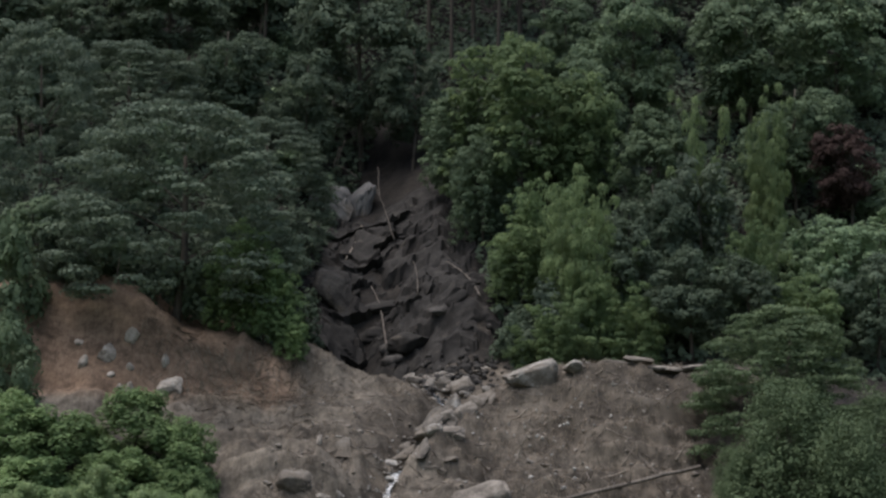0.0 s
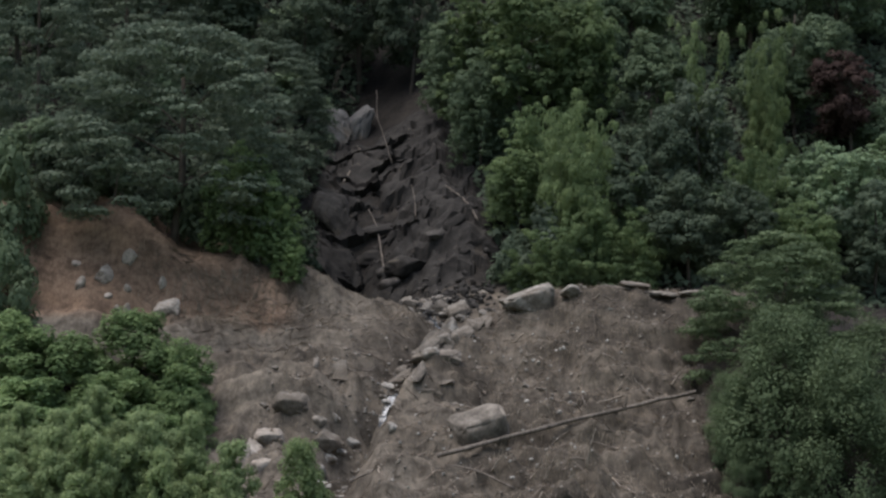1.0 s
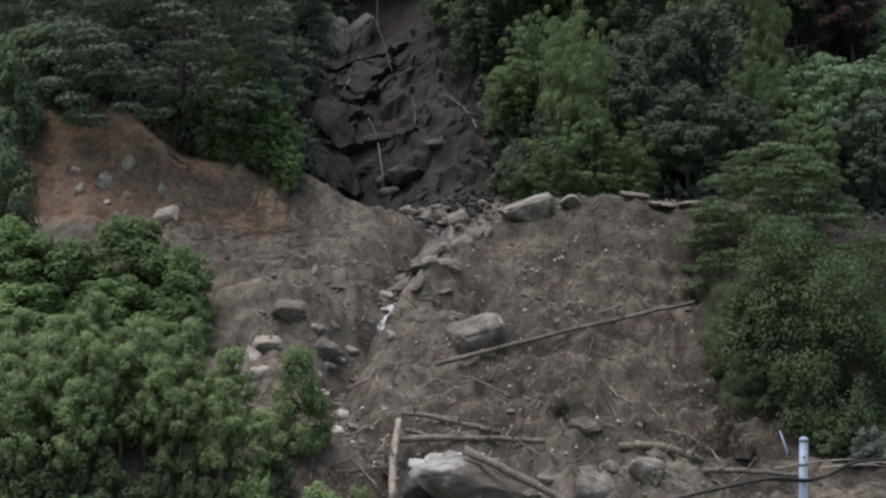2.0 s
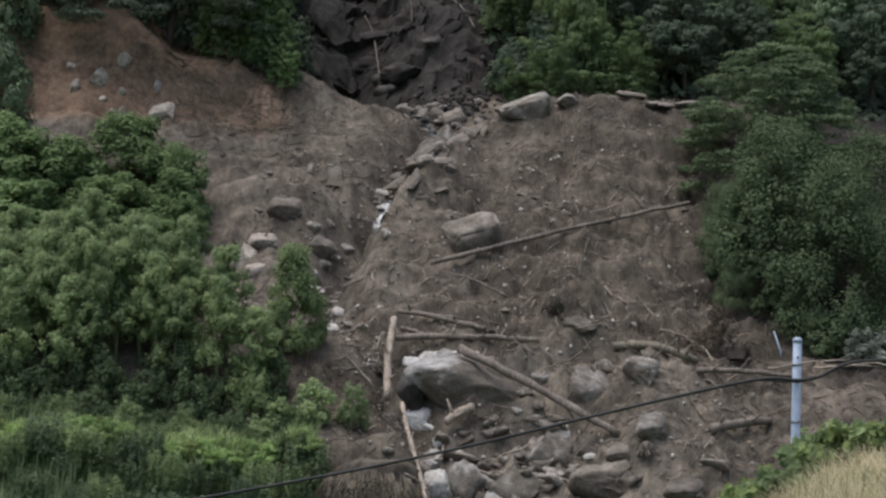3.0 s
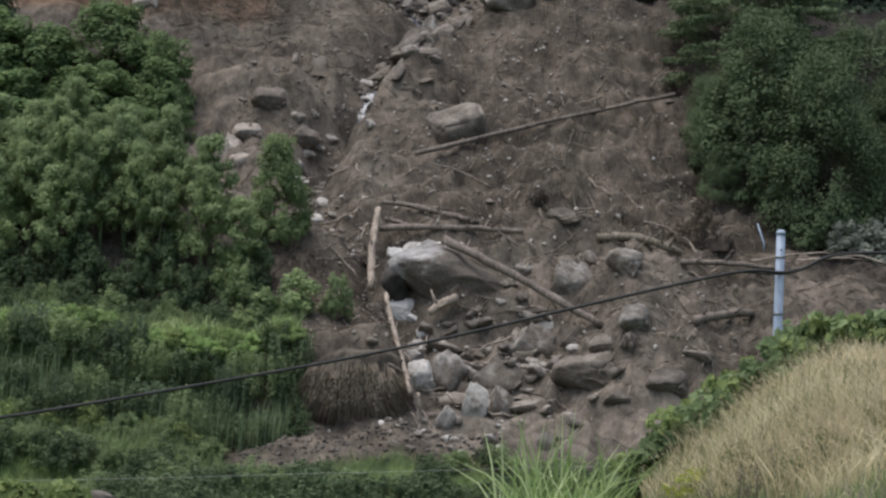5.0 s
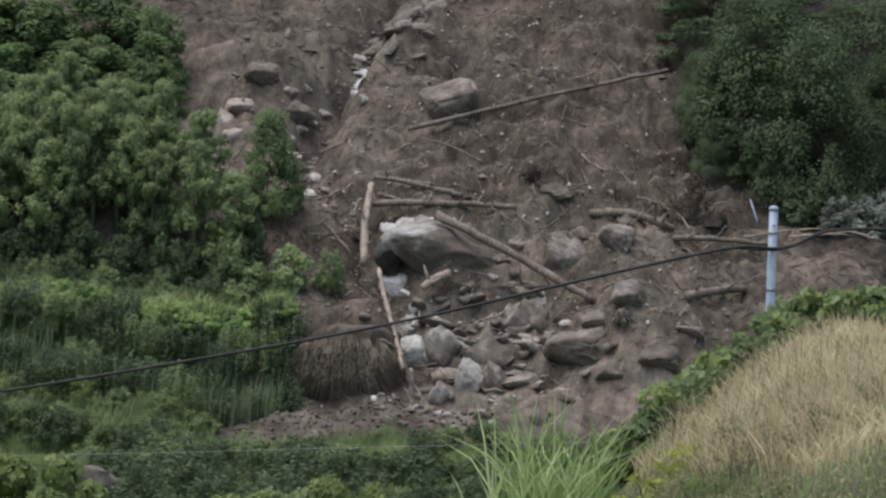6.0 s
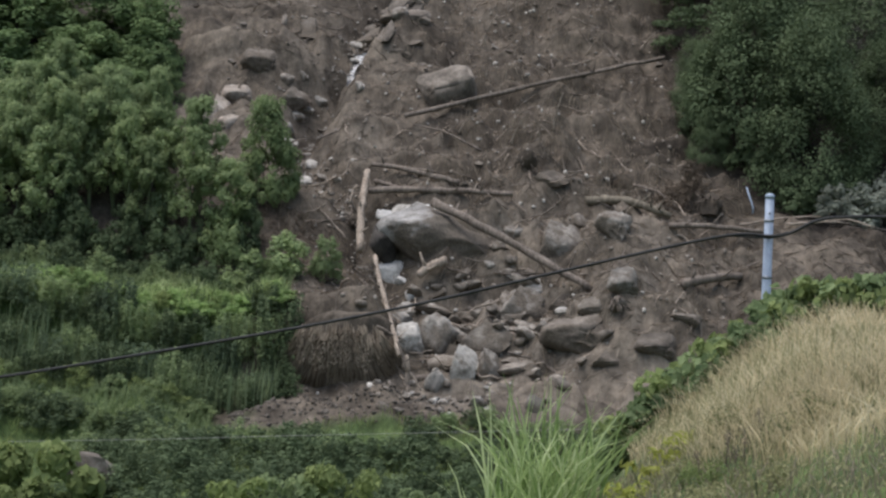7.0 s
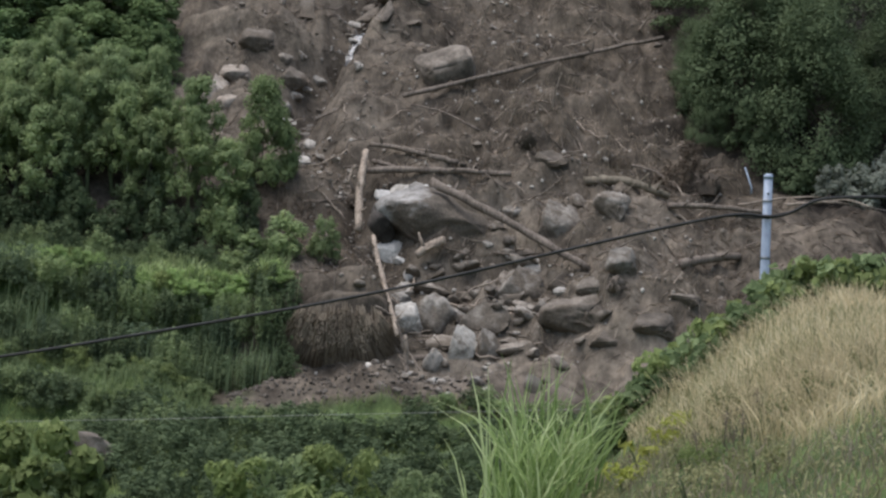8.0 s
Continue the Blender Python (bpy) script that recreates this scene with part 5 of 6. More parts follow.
# ---- fallen trunks ----
log("log", LOG_PALE, (-1.39, 91.90, 10.73), (-1.61, 88.60, 7.58), 0.13, 0.16, "pale broken trunk without bark", 1)
log("log", LOG_PALE, (-0.94, 87.6, 7.28), (0.0, 81.8, 3.92), 0.1, 0.085, "pale broken trunk leaning down the bank", 2)
log("log", LOG_BROWN, (1.25, 89.20, 9.2), (7.25, 85.60, 6.12), 0.17, 0.14, "long brown trunk across the boulders", 3)
log("log", LOG_BROWN, (-1.53, 91.30, 9.82), (4.42, 90.30, 9.86), 0.14, 0.10, "brown trunk lying across the stream", 4)
log("log", LOG_BROWN, (0.06, 95.60, 13.12), (11.3, 100.00, 16.2), 0.11, 0.08, "long thin trunk lying across the mud slope", 5)
log("log", LOG_MOSSY, (7.4, 91.0, 9.78), (10.7, 89.7, 9.3), 0.19, 0.14, "thick mossy trunk in the mud", 6, 5, 0.5)
log("log", LOG_BROWN, (-1.20, 92.60, 10.75), (2.28, 91.20, 10.10), 0.09, 0.12, "dark trunk lying askew above the boulders", 13)
log("log", LOG_BROWN, (10.5, 88.7, 9.0), (14.35, 89.0, 8.82), 0.12, 0.08, "brown trunk at the edge of the mud flat", 7)
log("log", LOG_BROWN, (-1.10, 92.60, 9.94), (0.63, 91.20, 9.39), 0.10, 0.06, "short broken limb above the boulders", 8)
log("log", LOG_BROWN, (10.64, 85.2, 6.79), (13.05, 86.2, 7.14), 0.20, 0.14, "trunk half sunk in the mud", 9)
log("log", LOG_BROWN, (0.69, 82.60, 2.78), (3.78, 82.80, 2.97), 0.12, 0.10, "dark trunk at the foot of the boulders", 10)
log("log", LOG_PALE, (0.35, 81.4, 3.96), (0.47, 81.10000000000001, 2.46), 0.11, 0.066, "pale splintered piece of trunk", 60, 2, 0.1)
log("log", LOG_BROWN, (0.04, 81.4, 4.62), (0.37, 81.10000000000001, 3.64), 0.05, 0.03, "pale splintered piece of trunk", 61, 2, 0.1)
log("log", LOG_PALE, (0.5, 81.4, 3.52), (0.96, 81.10000000000001, 2.91), 0.045, 0.027, "pale splintered piece of trunk", 62, 2, 0.1)
log("log", LOG_BROWN, (-0.72, 82.2, 5.05), (-0.1, 81.9, 4.78), 0.05, 0.03, "pale splintered piece of trunk", 63, 2, 0.1)
log("log", LOG_PALE, (-1.75, 90.5, 10.13), (-2.06, 90.2, 9.45), 0.06, 0.036, "pale splintered piece of trunk", 64, 2, 0.1)
log("log", LOG_BROWN, (-2.07, 90.5, 9.67), (-1.47, 90.2, 8.35), 0.05, 0.03, "pale splintered piece of trunk", 65, 2, 0.1)
log("log", LOG_PALE, (0.75, 87.50, 6.75), (1.75, 87.75, 7.35), 0.17, 0.19, "short pale log end among the boulders", 12)

# pale sticks left standing in the torn slope
for k, (a, b) in enumerate([((3.37, 102.38, 16.4), (3.97, 101.98, 17.89)), ((6.21, 94.62, 12.6), (6.46, 94.22, 14.2)), ((2.31, 94.88, 12.3), (2.66, 94.48, 12.95)), ((8.0, 101.48, 16.2), (8.47, 101.08, 16.89)),
                            ((10.43, 101.8, 16.5), (11.14, 101.4, 17.34)), ((4.43, 94.04, 11.95), (4.98, 93.64, 13.08))]):
    log("dead_sapling", LOG_PALE, a, b, 0.045, 0.022, "thin pale broken stem standing in the mud", 70 + k, 1, 0.1)

# bare stems hanging in the ravine
for k, (a, b) in enumerate([((-6.63, 135.2, 35.9), (-6.23, 135.0, 37.53)), ((-6.41, 135.6, 36.3), (-5.94, 135.0, 37.88)), ((-6.65, 135.2, 36.5), (-5.1, 134.2, 35.5)), ((-3.97, 132.3, 35.76), (-3.66, 131.5, 33.6)),
                            ((-3.7, 126.4, 33.2), (-2.69, 125.6, 30.28)), ((-1.46, 121.4, 28.45), (-1.3, 120.6, 26.6)), ((-15.7, 111.3, 28.5), (-16.13, 111.5, 25.2))]):
    log("dead_sapling", LOG_BROWN, b, a, 0.038, 0.02, "thin bare dead sapling on the ravine's side", 40 + k, 1, 0.15)

# ---- water of the stream, running down its bed ----
def brook():
    m, n, l, b = material("water", 0.08)
    tc = n.new("ShaderNodeTexCoord")
    a = noise_tex(n, l, 2.6, 5, tc.outputs["Object"], 0.7)
    r = ramp(n, (0.48, (0.06, 0.064, 0.068)), (0.66, (0.42, 0.44, 0.46))); l.new(a.outputs[0], r.inputs[0])
    l.new(r.outputs[0], b.inputs["Base Color"])
    b.inputs["Specular IOR Level"].default_value = 0.5
    bump(n, l, b, a.outputs[0], 0.6, 0.05)
    g = np.array(GULLY[8:15])
    vs, fs = [], []
    at = np.concatenate([g[i] + (g[i + 1] - g[i]) * np.arange(0, 1, 0.04)[:, None] for i in range(len(g) - 1)])
    way = np.gradient(at, axis=0)
    way /= np.linalg.norm(way, axis=1)[:, None]
    for k, (p, d) in enumerate(zip(at, way)):
        w = 0.26 + 0.12 * math.sin(k * 0.37)
        for e in (-1, -0.4, 0.4, 1):
            q = p + np.array((-d[1], d[0])) * w * e
            vs.append((q[0], q[1], float(ground(*p)) + 0.10 - 0.05 * abs(e) + 0.02 * math.sin(k * 1.3 + e * 2)))
        if k:
            o = 4 * k
            fs += [(o - 4 + j, o - 3 + j, o + 1 + j, o + j) for j in range(3)]
    tagged(new("water", mesh_of("water", vs, fs, m, True)), "narrow stream running down between the stones", "stream", kind="structure")


brook()

# ---- pole and cable beyond the near bank ----
def plain(name, base, dark, rough=0.5, metal=0.0, scale=6.0):
    m, n, l, b = material(name, rough)
    tc = n.new("ShaderNodeTexCoord")
    a = noise_tex(n, l, scale, 5, tc.outputs["Object"])
    r = ramp(n, (0.35, dark), (0.65, base)); l.new(a.outputs[0], r.inputs[0])
    l.new(r.outputs[0], b.inputs["Base Color"])
    b.inputs["Metallic"].default_value = metal
    bump(n, l, b, a.outputs[0], 0.15, 0.01)
    return m


STEEL = plain("painted_steel", (0.36, 0.43, 0.53), (0.24, 0.29, 0.37), 0.45)
RUBBER = plain("cable_sheath", (0.035, 0.035, 0.035), (0.02, 0.02, 0.02), 0.6)
PX, PY = 4.86, 30.0
pz = land(PX, PY)
pole = thing("utility_pole", PX, PY, pz, "pale blue-grey painted steel pole standing beyond the bank", "pole")
shaft = part("shaft", mesh_of("shaft", *tube([(0, 0, -0.5), (0, 0, 0.6), (0.005, 0, 10.07 - pz)], [0.066, 0.064, 0.058], 16), STEEL, True), pole)
part("cap", mesh_of("cap", *tube([(0.005, 0, 10.06 - pz), (0.005, 0, 10.10 - pz), (0.005, 0, 10.125 - pz)], [0.064, 0.064, 0.03], 16), STEEL, True), shaft)
part("cable_bracket", mesh_of("cable_bracket", *tube([(-0.1, -0.06, 9.55 - pz), (0, -0.085, 9.55 - pz), (0.1, -0.06, 9.56 - pz)], [0.022, 0.026, 0.022], 6), RUBBER, True), shaft)
for zz in (9.0, 9.75):
    part("band", mesh_of("band", *tube([(0.002, 0, zz - pz), (0.002, 0, zz + 0.03 - pz)], [0.068, 0.068], 16), plain("band_steel", (0.3, 0.32, 0.34), (0.2, 0.21, 0.22), 0.4, 0.6), True), shaft)
part("bolt_hole", mesh_of("bolt_hole", *tube([(0, -0.061, 9.86 - pz), (0, -0.066, 9.86 - pz)], [0.014, 0.014], 10), RUBBER, True), shaft, "dark bolt hole near the top")
pipe = thing("pipe", *(13.83, 89.3, 9.8), "thin pale blue pipe leaning out of the mud", "pipe")
part("rod", mesh_of("rod", *tube([(0, 0, -0.25), (0, 0, 0), (-0.26, 0.2, 0.79)], [0.035, 0.035, 0.032], 8), STEEL, True), pipe)


def strand(name, points, r, mat, label):
    curve = bpy.data.curves.new(name, "CURVE")
    curve.dimensions, curve.bevel_depth, curve.bevel_resolution = "3D", r, 2
    sp = curve.splines.new("NURBS")
    sp.points.add(len(points) - 1)
    for p, c in zip(sp.points, points):
        p.co = (*c, 1)
    sp.use_endpoint_u, sp.order_u, sp.resolution_u = True, 3, 8
    curve.materials.append(mat)
    deps = new(name + "_line", curve)
    me = bpy.data.meshes.new_from_object(deps)
    bpy.data.objects.remove(deps)
    return tagged(new(name, me), label, "cable")


strand("overhead_cable", [(-30, 30.5, 4.6), (-14, 30.3, 6.3), (-6.65, 30.1, 7.07), (-2.67, 29.95, 7.86), (-0.08, 29.92, 8.41), (2.21, 29.9, 9.03), (3.7, 29.9, 9.42), (4.5, 29.9, 9.60), (4.86, 29.905, 9.55),
                          (5.15, 29.9, 9.6), (5.45, 29.9, 9.8), (5.9, 29.9, 9.86), (7.4, 29.9, 9.88), (16, 30, 10.2), (30, 30, 11)], 0.021, RUBBER, "thick black overhead cable slung past the pole")
strand("service_wire", [(4.0, 29.92, 9.49), (4.3, 29.9, 9.56), (4.6, 29.9, 9.54), (4.86, 29.9, 9.54), (5.1, 29.9, 9.62)], 0.012, RUBBER, "thin black wire tied to the overhead cable")
strand("fence_wire", [(-14, 52, 3.75), (-9.7, 52, 3.92), (-7.64, 52, 4.03), (-5.07, 52, 4.15), (-3.0, 52, 4.28), (3, 52, 4.6), (14, 52, 5.2)], 0.0045, plain("pale_wire", (0.45, 0.45, 0.42), (0.3, 0.3, 0.28)), "pale wire stretched along the valley field")

# ---- plants of the near bank ----
def blades(roots, height, width, lean, mat, name, rng, bend=0.6, wind=(0.15, 0)):
    """Arching blades of grass of three joints, one mesh."""
    n = len(roots)
    a = rng.uniform(0, 2 * math.pi, n)
    out = np.stack([np.cos(a), np.sin(a), np.zeros(n)], 1)
    side = np.stack([-np.sin(a), np.cos(a), np.zeros(n)], 1)
    turn = rng.uniform(0, math.pi, n)[:, None]
    side = side * np.cos(turn) + out * np.sin(turn)
    h = (np.asarray(height) * rng.uniform(0.55, 1.1, n))[:, None]
    ln = (lean * rng.uniform(0.1, 1.2, n))[:, None]
    up, w = np.array((0, 0, 1.0)), width * rng.uniform(0.7, 1.3, n)[:, None]
    blow = np.array((*wind, 0))
    rows = []
    for t, k in ((0, 0.8), (0.4, 1.0), (0.75, 0.75), (1.0, 0.1)):
        c = roots + up * h * (t - bend * ln * t ** 3 * 0.5) + (out * ln + blow * 0.5) * h * t ** 2
        rows += [c - side * w * k * 0.5, c + side * w * k * 0.5]
    v = np.stack(rows, 1).reshape(-1, 3)
    o = (np.arange(n) * 8)[:, None]
    f = np.concatenate([o + np.array(q) for q in ((0, 1, 3, 2), (2, 3, 5, 4), (4, 5, 7, 6))], 1).reshape(-1, 4)
    return mesh_of(name, v, f, mat)


rng = np.random.default_rng(33)


def scatter(n, x0, x1, y0, y1, keep):
    x, y = rng.uniform(x0, x1, n), rng.uniform(y0, y1, n)
    ok = keep(x, y)
    x, y = x[ok], y[ok]
    return np.stack([x, y, ground(x, y)], 1)


def dry_here(x, y):
    u = x + 0.14 * (26 - y) + 0.3 * vnoise(x, y, 1.2, 51)
    return (u > 3.08 + 0.12 * (24 - y)) & (y + 1.0 * vnoise(x, y, 1.5, 52) > 15.2) & (rng.random(len(x)) < 0.6 + 0.4 * vnoise(x, y, 0.5, 53))


roots = scatter(44000, 2.0, 8.5, 14, 27.6, dry_here)
tall = 0.24 + 0.14 * (1 + vnoise(roots[:, 0], roots[:, 1], 0.9, 55)) + 0.07 * vnoise(roots[:, 0], roots[:, 1], 0.35, 56)
tagged(new("dry_grass", blades(roots, tall, 0.0085, 0.95, GRASS_DRY, "dry_grass", rng, wind=(-0.15, 0))), "straw-coloured dry grass on the near bank", "grass", kind="stuff")
roots = scatter(22000, 2.0, 8.5, 13, 27.6, lambda x, y: dry_here(x, y) & (vnoise(x, y, 1.1, 54) + 0.12 * (y - 22) - 0.35 * (x - 4.4) > -0.22))
tagged(new("green_grass", blades(roots, 0.38, 0.009, 0.6, LEAF_WEED, "green_grass", rng)), "green grass growing among the dry stalks", "grass", kind="stuff")
roots = scatter(2500, 2.0, 8.5, 16, 27, dry_here)
tips = roots + np.array((-0.03, 0, 0.36)) + rng.normal(0, 0.07, roots.shape)
tagged(new("seed_heads", mesh_of("seed_heads", *leaf_sheet(tips, np.tile((0, -1.0, 0.2), (len(tips), 1)), 0.028, 0.3, 0.2, rng), GRASS_DRY)), "pale seed heads above the dry grass", "grass", kind="stuff")

for k, (x, y, h, n) in enumerate([(1.3, 21.6, 1.55, 130), (1.6, 21.4, 1.25, 80), (1.1, 21.9, 1.2, 60), (1.4, 20.9, 1.0, 70)]):
    base = np.stack([x + rng.normal(0, 0.17, n), y + rng.normal(0, 0.17, n), np.full(n, land(x, y) - 0.02)], 1)
    clump = thing("grass_clump", x, y, land(x, y), "tall bright green clump of arching grass blades", "grass", "grass clumps on the bank")
    base -= np.array((x, y, land(x, y)))
    for i in range(4):
        part("tuft", blades(base[i::4], h * 1.1, 0.026, 0.6, GRASS_GREEN, "tuft", rng, 0.7, (0.12, 0)), clump)


def leafy(name, x, y, tall, wide, count, size, mat, label, category, group, slim=0.7):
    """A low plant with leaves large enough to tell apart, on thin stems."""
    g = land(x, y)
    root = thing(name, x, y, g - 0.02, label, category, group)
    cl = []
    for k in range(12):
        a, r = rng.uniform(0, 2 * math.pi), wide * 0.42 * math.sqrt(rng.random())
        w = wide * rng.uniform(0.1, 0.24)
        cl.append((r * math.cos(a), r * math.sin(a), tall * rng.uniform(0.35, 0.85), w, min(w, tall * 0.3)))
    v, f = clump_leaves(cl, count, size, slim, 0.3, rng, 0.3, False)
    part("leaves", mesh_of("leaves", v, f, mat), root)
    for c in cl[:5]:
        part("stem", mesh_of("stem", *tube([(c[0] * 0.5, c[1] * 0.5, -0.1), (c[0] * 0.8, c[1] * 0.8, c[2] * 0.6), c[:3]], [0.012, 0.01, 0.005], 4, 0, rng), CULM, True), root)
    return root


for k in range(38):
    t = k / 37
    x = 2.1 + 4.6 * t ** 0.9
    y = 26.7 + 0.5 * math.sin(3 * t) + rng.uniform(-0.35, 0.35)
    leafy("creeper", x, y, rng.uniform(0.42, 0.72), rng.uniform(0.6, 1.0), 240, 0.125, (LEAF_GROVE, LEAF_BAMBOO, LEAF_BRIGHT)[k % 3], "broad-leaved green creeper along the bank's edge", "creeper", "creepers on the bank", 0.85)
lawn = scatter(24000, 0.2, 7.0, 11.5, 24, lambda x, y: ~dry_here(x, y))
dead = lawn[::2] + rng.normal(0, 0.02, lawn[::2].shape) * np.array((1, 1, 0))
tagged(new("withered_grass", blades(dead, 0.17, 0.008, 1.1, GRASS_STRAW, "withered_grass", rng)), "withered brown stalks among the weeds", "grass", kind="stuff")
lawn = lawn[np.arange(len(lawn)) % 5 < 3]
tagged(new("short_grass", blades(lawn, 0.15, 0.009, 0.9, LEAF_WEED, "short_grass", rng)), "short green grass and weeds on the near bank", "grass", kind="stuff")
spots = lawn[::2] + np.array((0, 0, 0.07)) + rng.normal(0, 0.04, lawn[::2].shape)
tagged(new("weed_leaves", mesh_of("weed_leaves", *leaf_sheet(spots, np.tile((0, -0.4, 1.0), (len(spots), 1)), 0.04, 0.6, 0.2, rng), LEAF_WEED)), "small weed leaves carpeting the near bank", "weeds", kind="stuff")
for k in range(40):
    x, y = rng.uniform(1.2, 5.6), rng.uniform(13.5, 19.5)
    if x + 0.14 * (26 - y) < 4.0 or y < 17:
        leafy("weed", x, y, rng.uniform(0.12, 0.3), rng.uniform(0.4, 0.8), 300, 0.032, (LEAF_WEED, LEAF_BRIGHT, LEAF_WEED)[k % 3], "low leafy green weeds on the near bank", "weed", "weeds on the bank")
for k, (x, y) in enumerate([(2.55, 21.6), (2.75, 21.9), (2.35, 21.2), (2.1, 20.4)]):
    leafy("yellow_weed", x + 0.08, y, 0.22, 0.5, 60, 0.12, LEAF_YELLOW, "weed with yellowed drooping leaves on the bank", "weed", "yellow weeds on the bank", 0.3)
for k, (x, y, h, w) in enumerate([(-3.6, 22.0, 1.95, 0.95), (-4.2, 22.2, 2.05, 1.2), (-3.1, 21.9, 1.75, 0.7), (-4.9, 22.0, 2.2, 1.3)]):
    leafy("creeper_bush", x, y, h, w, 1100, 0.125, LEAF_BRIGHT, "bush of broad bright green creeper leaves", "bush", "bushes below the camera", 0.85)
for k, (x, y, h, w) in enumerate([(-2.5, 57, 2.5, 2.0), (-1.2, 57.5, 2.8, 1.8), (0.9, 58, 2.2, 2.2), (-3.8, 57, 2.7, 1.8), (-1.8, 55, 1.9, 1.8)]):
    leafy("valley_bush", x, y, h, w, 650, 0.24, LEAF_BRIGHT if k in (1, 3, 4) else LEAF_GROVE, "leafy green bush in the valley field", "bush", "light bushes in the valley", 0.5)
ob = new("boulder", rock_mesh("valley_rock", ROCK_MUDDY, 66, 13, 4, 0.22, 0.3, 0.6))
ob.matrix_basis = pose(-9.2, 68.0, land(-9.2, 68.0) + 0.95, 10, 18, 20) @ Matrix.Diagonal((1.0, 0.8, 0.75, 1))
tagged(ob, "brown weathered angular rock in the valley grass", "boulder", "valley rocks")

# brown dock stalks standing in the dry grass
for k, (x, y, h) in enumerate([(2.62, 17.8, 0.34), (2.72, 17.5, 0.3), (2.6, 17.2, 0.24), (2.95, 18.2, 0.28), (2.5, 18.4, 0.26)]):
    dock = thing("dock", x, y, land(x, y) - 0.02, "withered brown dock stalk in the dry grass", "weed", "dock stalks on the bank")
    lean = rng.uniform(-0.06, 0.06)
    part("stem", mesh_of("stem", *tube([(0, 0, -0.05), (lean * 0.4, 0, h * 0.5), (lean, 0, h)], [0.006, 0.005, 0.003], 5, 0, rng), LOG_BROWN, True), dock)
    tip = np.stack([lean + rng.normal(0, 0.02, 60), rng.normal(0, 0.02, 60), h * rng.uniform(0.6, 1.05, 60)], 1)
    part("seed_head", mesh_of("seed_head", *leaf_sheet(tip, np.tile((0, -1.0, 0.3), (60, 1)), 0.016, 0.6, 0.2, rng), GRASS_STRAW), dock)

# ---- litter of the slide ----
rng = np.random.default_rng(77)


def sticks(n, mat, name, label, x0, x1, y0, y1, l0, l1, r, keep=None, rise=0.25):
    """Broken twigs and roots strewn over the mud, one mesh."""
    x, y = rng.uniform(x0, x1, n), rng.uniform(y0, y1, n)
    if keep is not None:
        ok = keep(x, y)
        x, y = x[ok], y[ok]
    n = len(x)
    p = np.stack([x, y, ground(x, y)], 1)
    a, ln = rng.uniform(0, 2 * math.pi, n), rng.uniform(l0, l1, n) * rng.uniform(0.4, 1.0, n)
    q = p + np.stack([np.cos(a) * ln, np.sin(a) * ln * 0.6, np.zeros(n)], 1)
    q[:, 2] = ground(q[:, 0], q[:, 1]) + rng.uniform(0, rise, n) * ln
    p[:, 2] += 0.01
    m = (p + q) / 2 + rng.normal(0, 0.05, (n, 3)) * ln[:, None]
    m[:, 2] = np.maximum(m[:, 2], ground(m[:, 0], m[:, 1]) + 0.02)
    rad = (r * rng.uniform(0.5, 1.5, n))[:, None]
    d = q - p
    d /= np.linalg.norm(d, axis=1)[:, None]
    u = np.cross(d, (0.3, 0.2, 1.0)); u /= np.linalg.norm(u, axis=1)[:, None]
    w = np.cross(d, u)
    rows = []
    for c, k in ((p, 1.0), (m, 0.85), (q, 0.3)):
        for ang in (0, 2.09, 4.19):
            rows.append(c + (u * math.cos(ang) + w * math.sin(ang)) * rad * k)
    v = np.stack(rows, 1).reshape(-1, 3)
    o = (np.arange(n) * 9)[:, None]
    f = np.concatenate([o + np.array((b + i, b + (i + 1) % 3, b + 3 + (i + 1) % 3, b + 3 + i)) for b in (0, 3) for i in range(3)], 1).reshape(-1, 4)
    return tagged(new(name, mesh_of(name, v, f, mat)), label, "debris", kind="stuff")


def bare(x, y):
    return (x > -9 + 0.25 * (y - 95)) | (y > 104)


sticks(5200, GRASS_DEAD, "twigs", "brown twigs and roots strewn over the mud", -9, 14, 83, 111, 0.25, 0.9, 0.014, bare)
sticks(900, LOG_BROWN, "broken_branches", "broken brown branches in the mud", -8, 14, 83, 110, 0.5, 1.4, 0.022, bare)
STICKS = []
for k in range(6):
    pts = [Vector((-0.6 + 0.2 * i, rng.normal(0, 0.028), 0.05 + rng.normal(0, 0.02) + 0.03 * i)) for i in range(7)]
    STICKS.append([mesh_of("stick", *tube(pts, [0.026, 0.025, 0.024, 0.022, 0.019, 0.015, 0.009], 6, 0.1, rng), m, True) for m in (LOG_BROWN, LOG_PALE)])
for k in range(170):
    if k < 80:
        x, y = rng.normal(3.0, 3.4), rng.uniform(82.5, 92.5)
    else:
        x, y = rng.uniform(-6, 13), rng.uniform(89.5, 107)
    ob = new("stick", STICKS[k % 6][0 if rng.random() < 0.55 else 1])
    size = rng.uniform(0.6, 1.7)
    ob.matrix_basis = pose(x, y, land(x, y) + 0.06, rng.uniform(10, 50), rng.uniform(-35, 35), rng.uniform(0, 360)) @ Matrix.Diagonal((size, size, size, 1))
    tagged(ob, "broken bare branch sticking out of the mud", "stick", "sticks in the mud")
sticks(2600, GRASS_STRAW, "straw_litter", "torn straw and roots matted in the mud", -1, 14, 81, 93, 0.2, 0.8, 0.012)
sticks(420, LOG_PALE, "pale_splinters", "pale splinters of wood in the mud", -6, 13, 82, 96, 0.3, 1.3, 0.025)
sticks(900, GRASS_DEAD, "flat_debris", "twigs and roots strewn over the mud flat", 11, 19, 81.5, 91, 0.25, 1.0, 0.016)
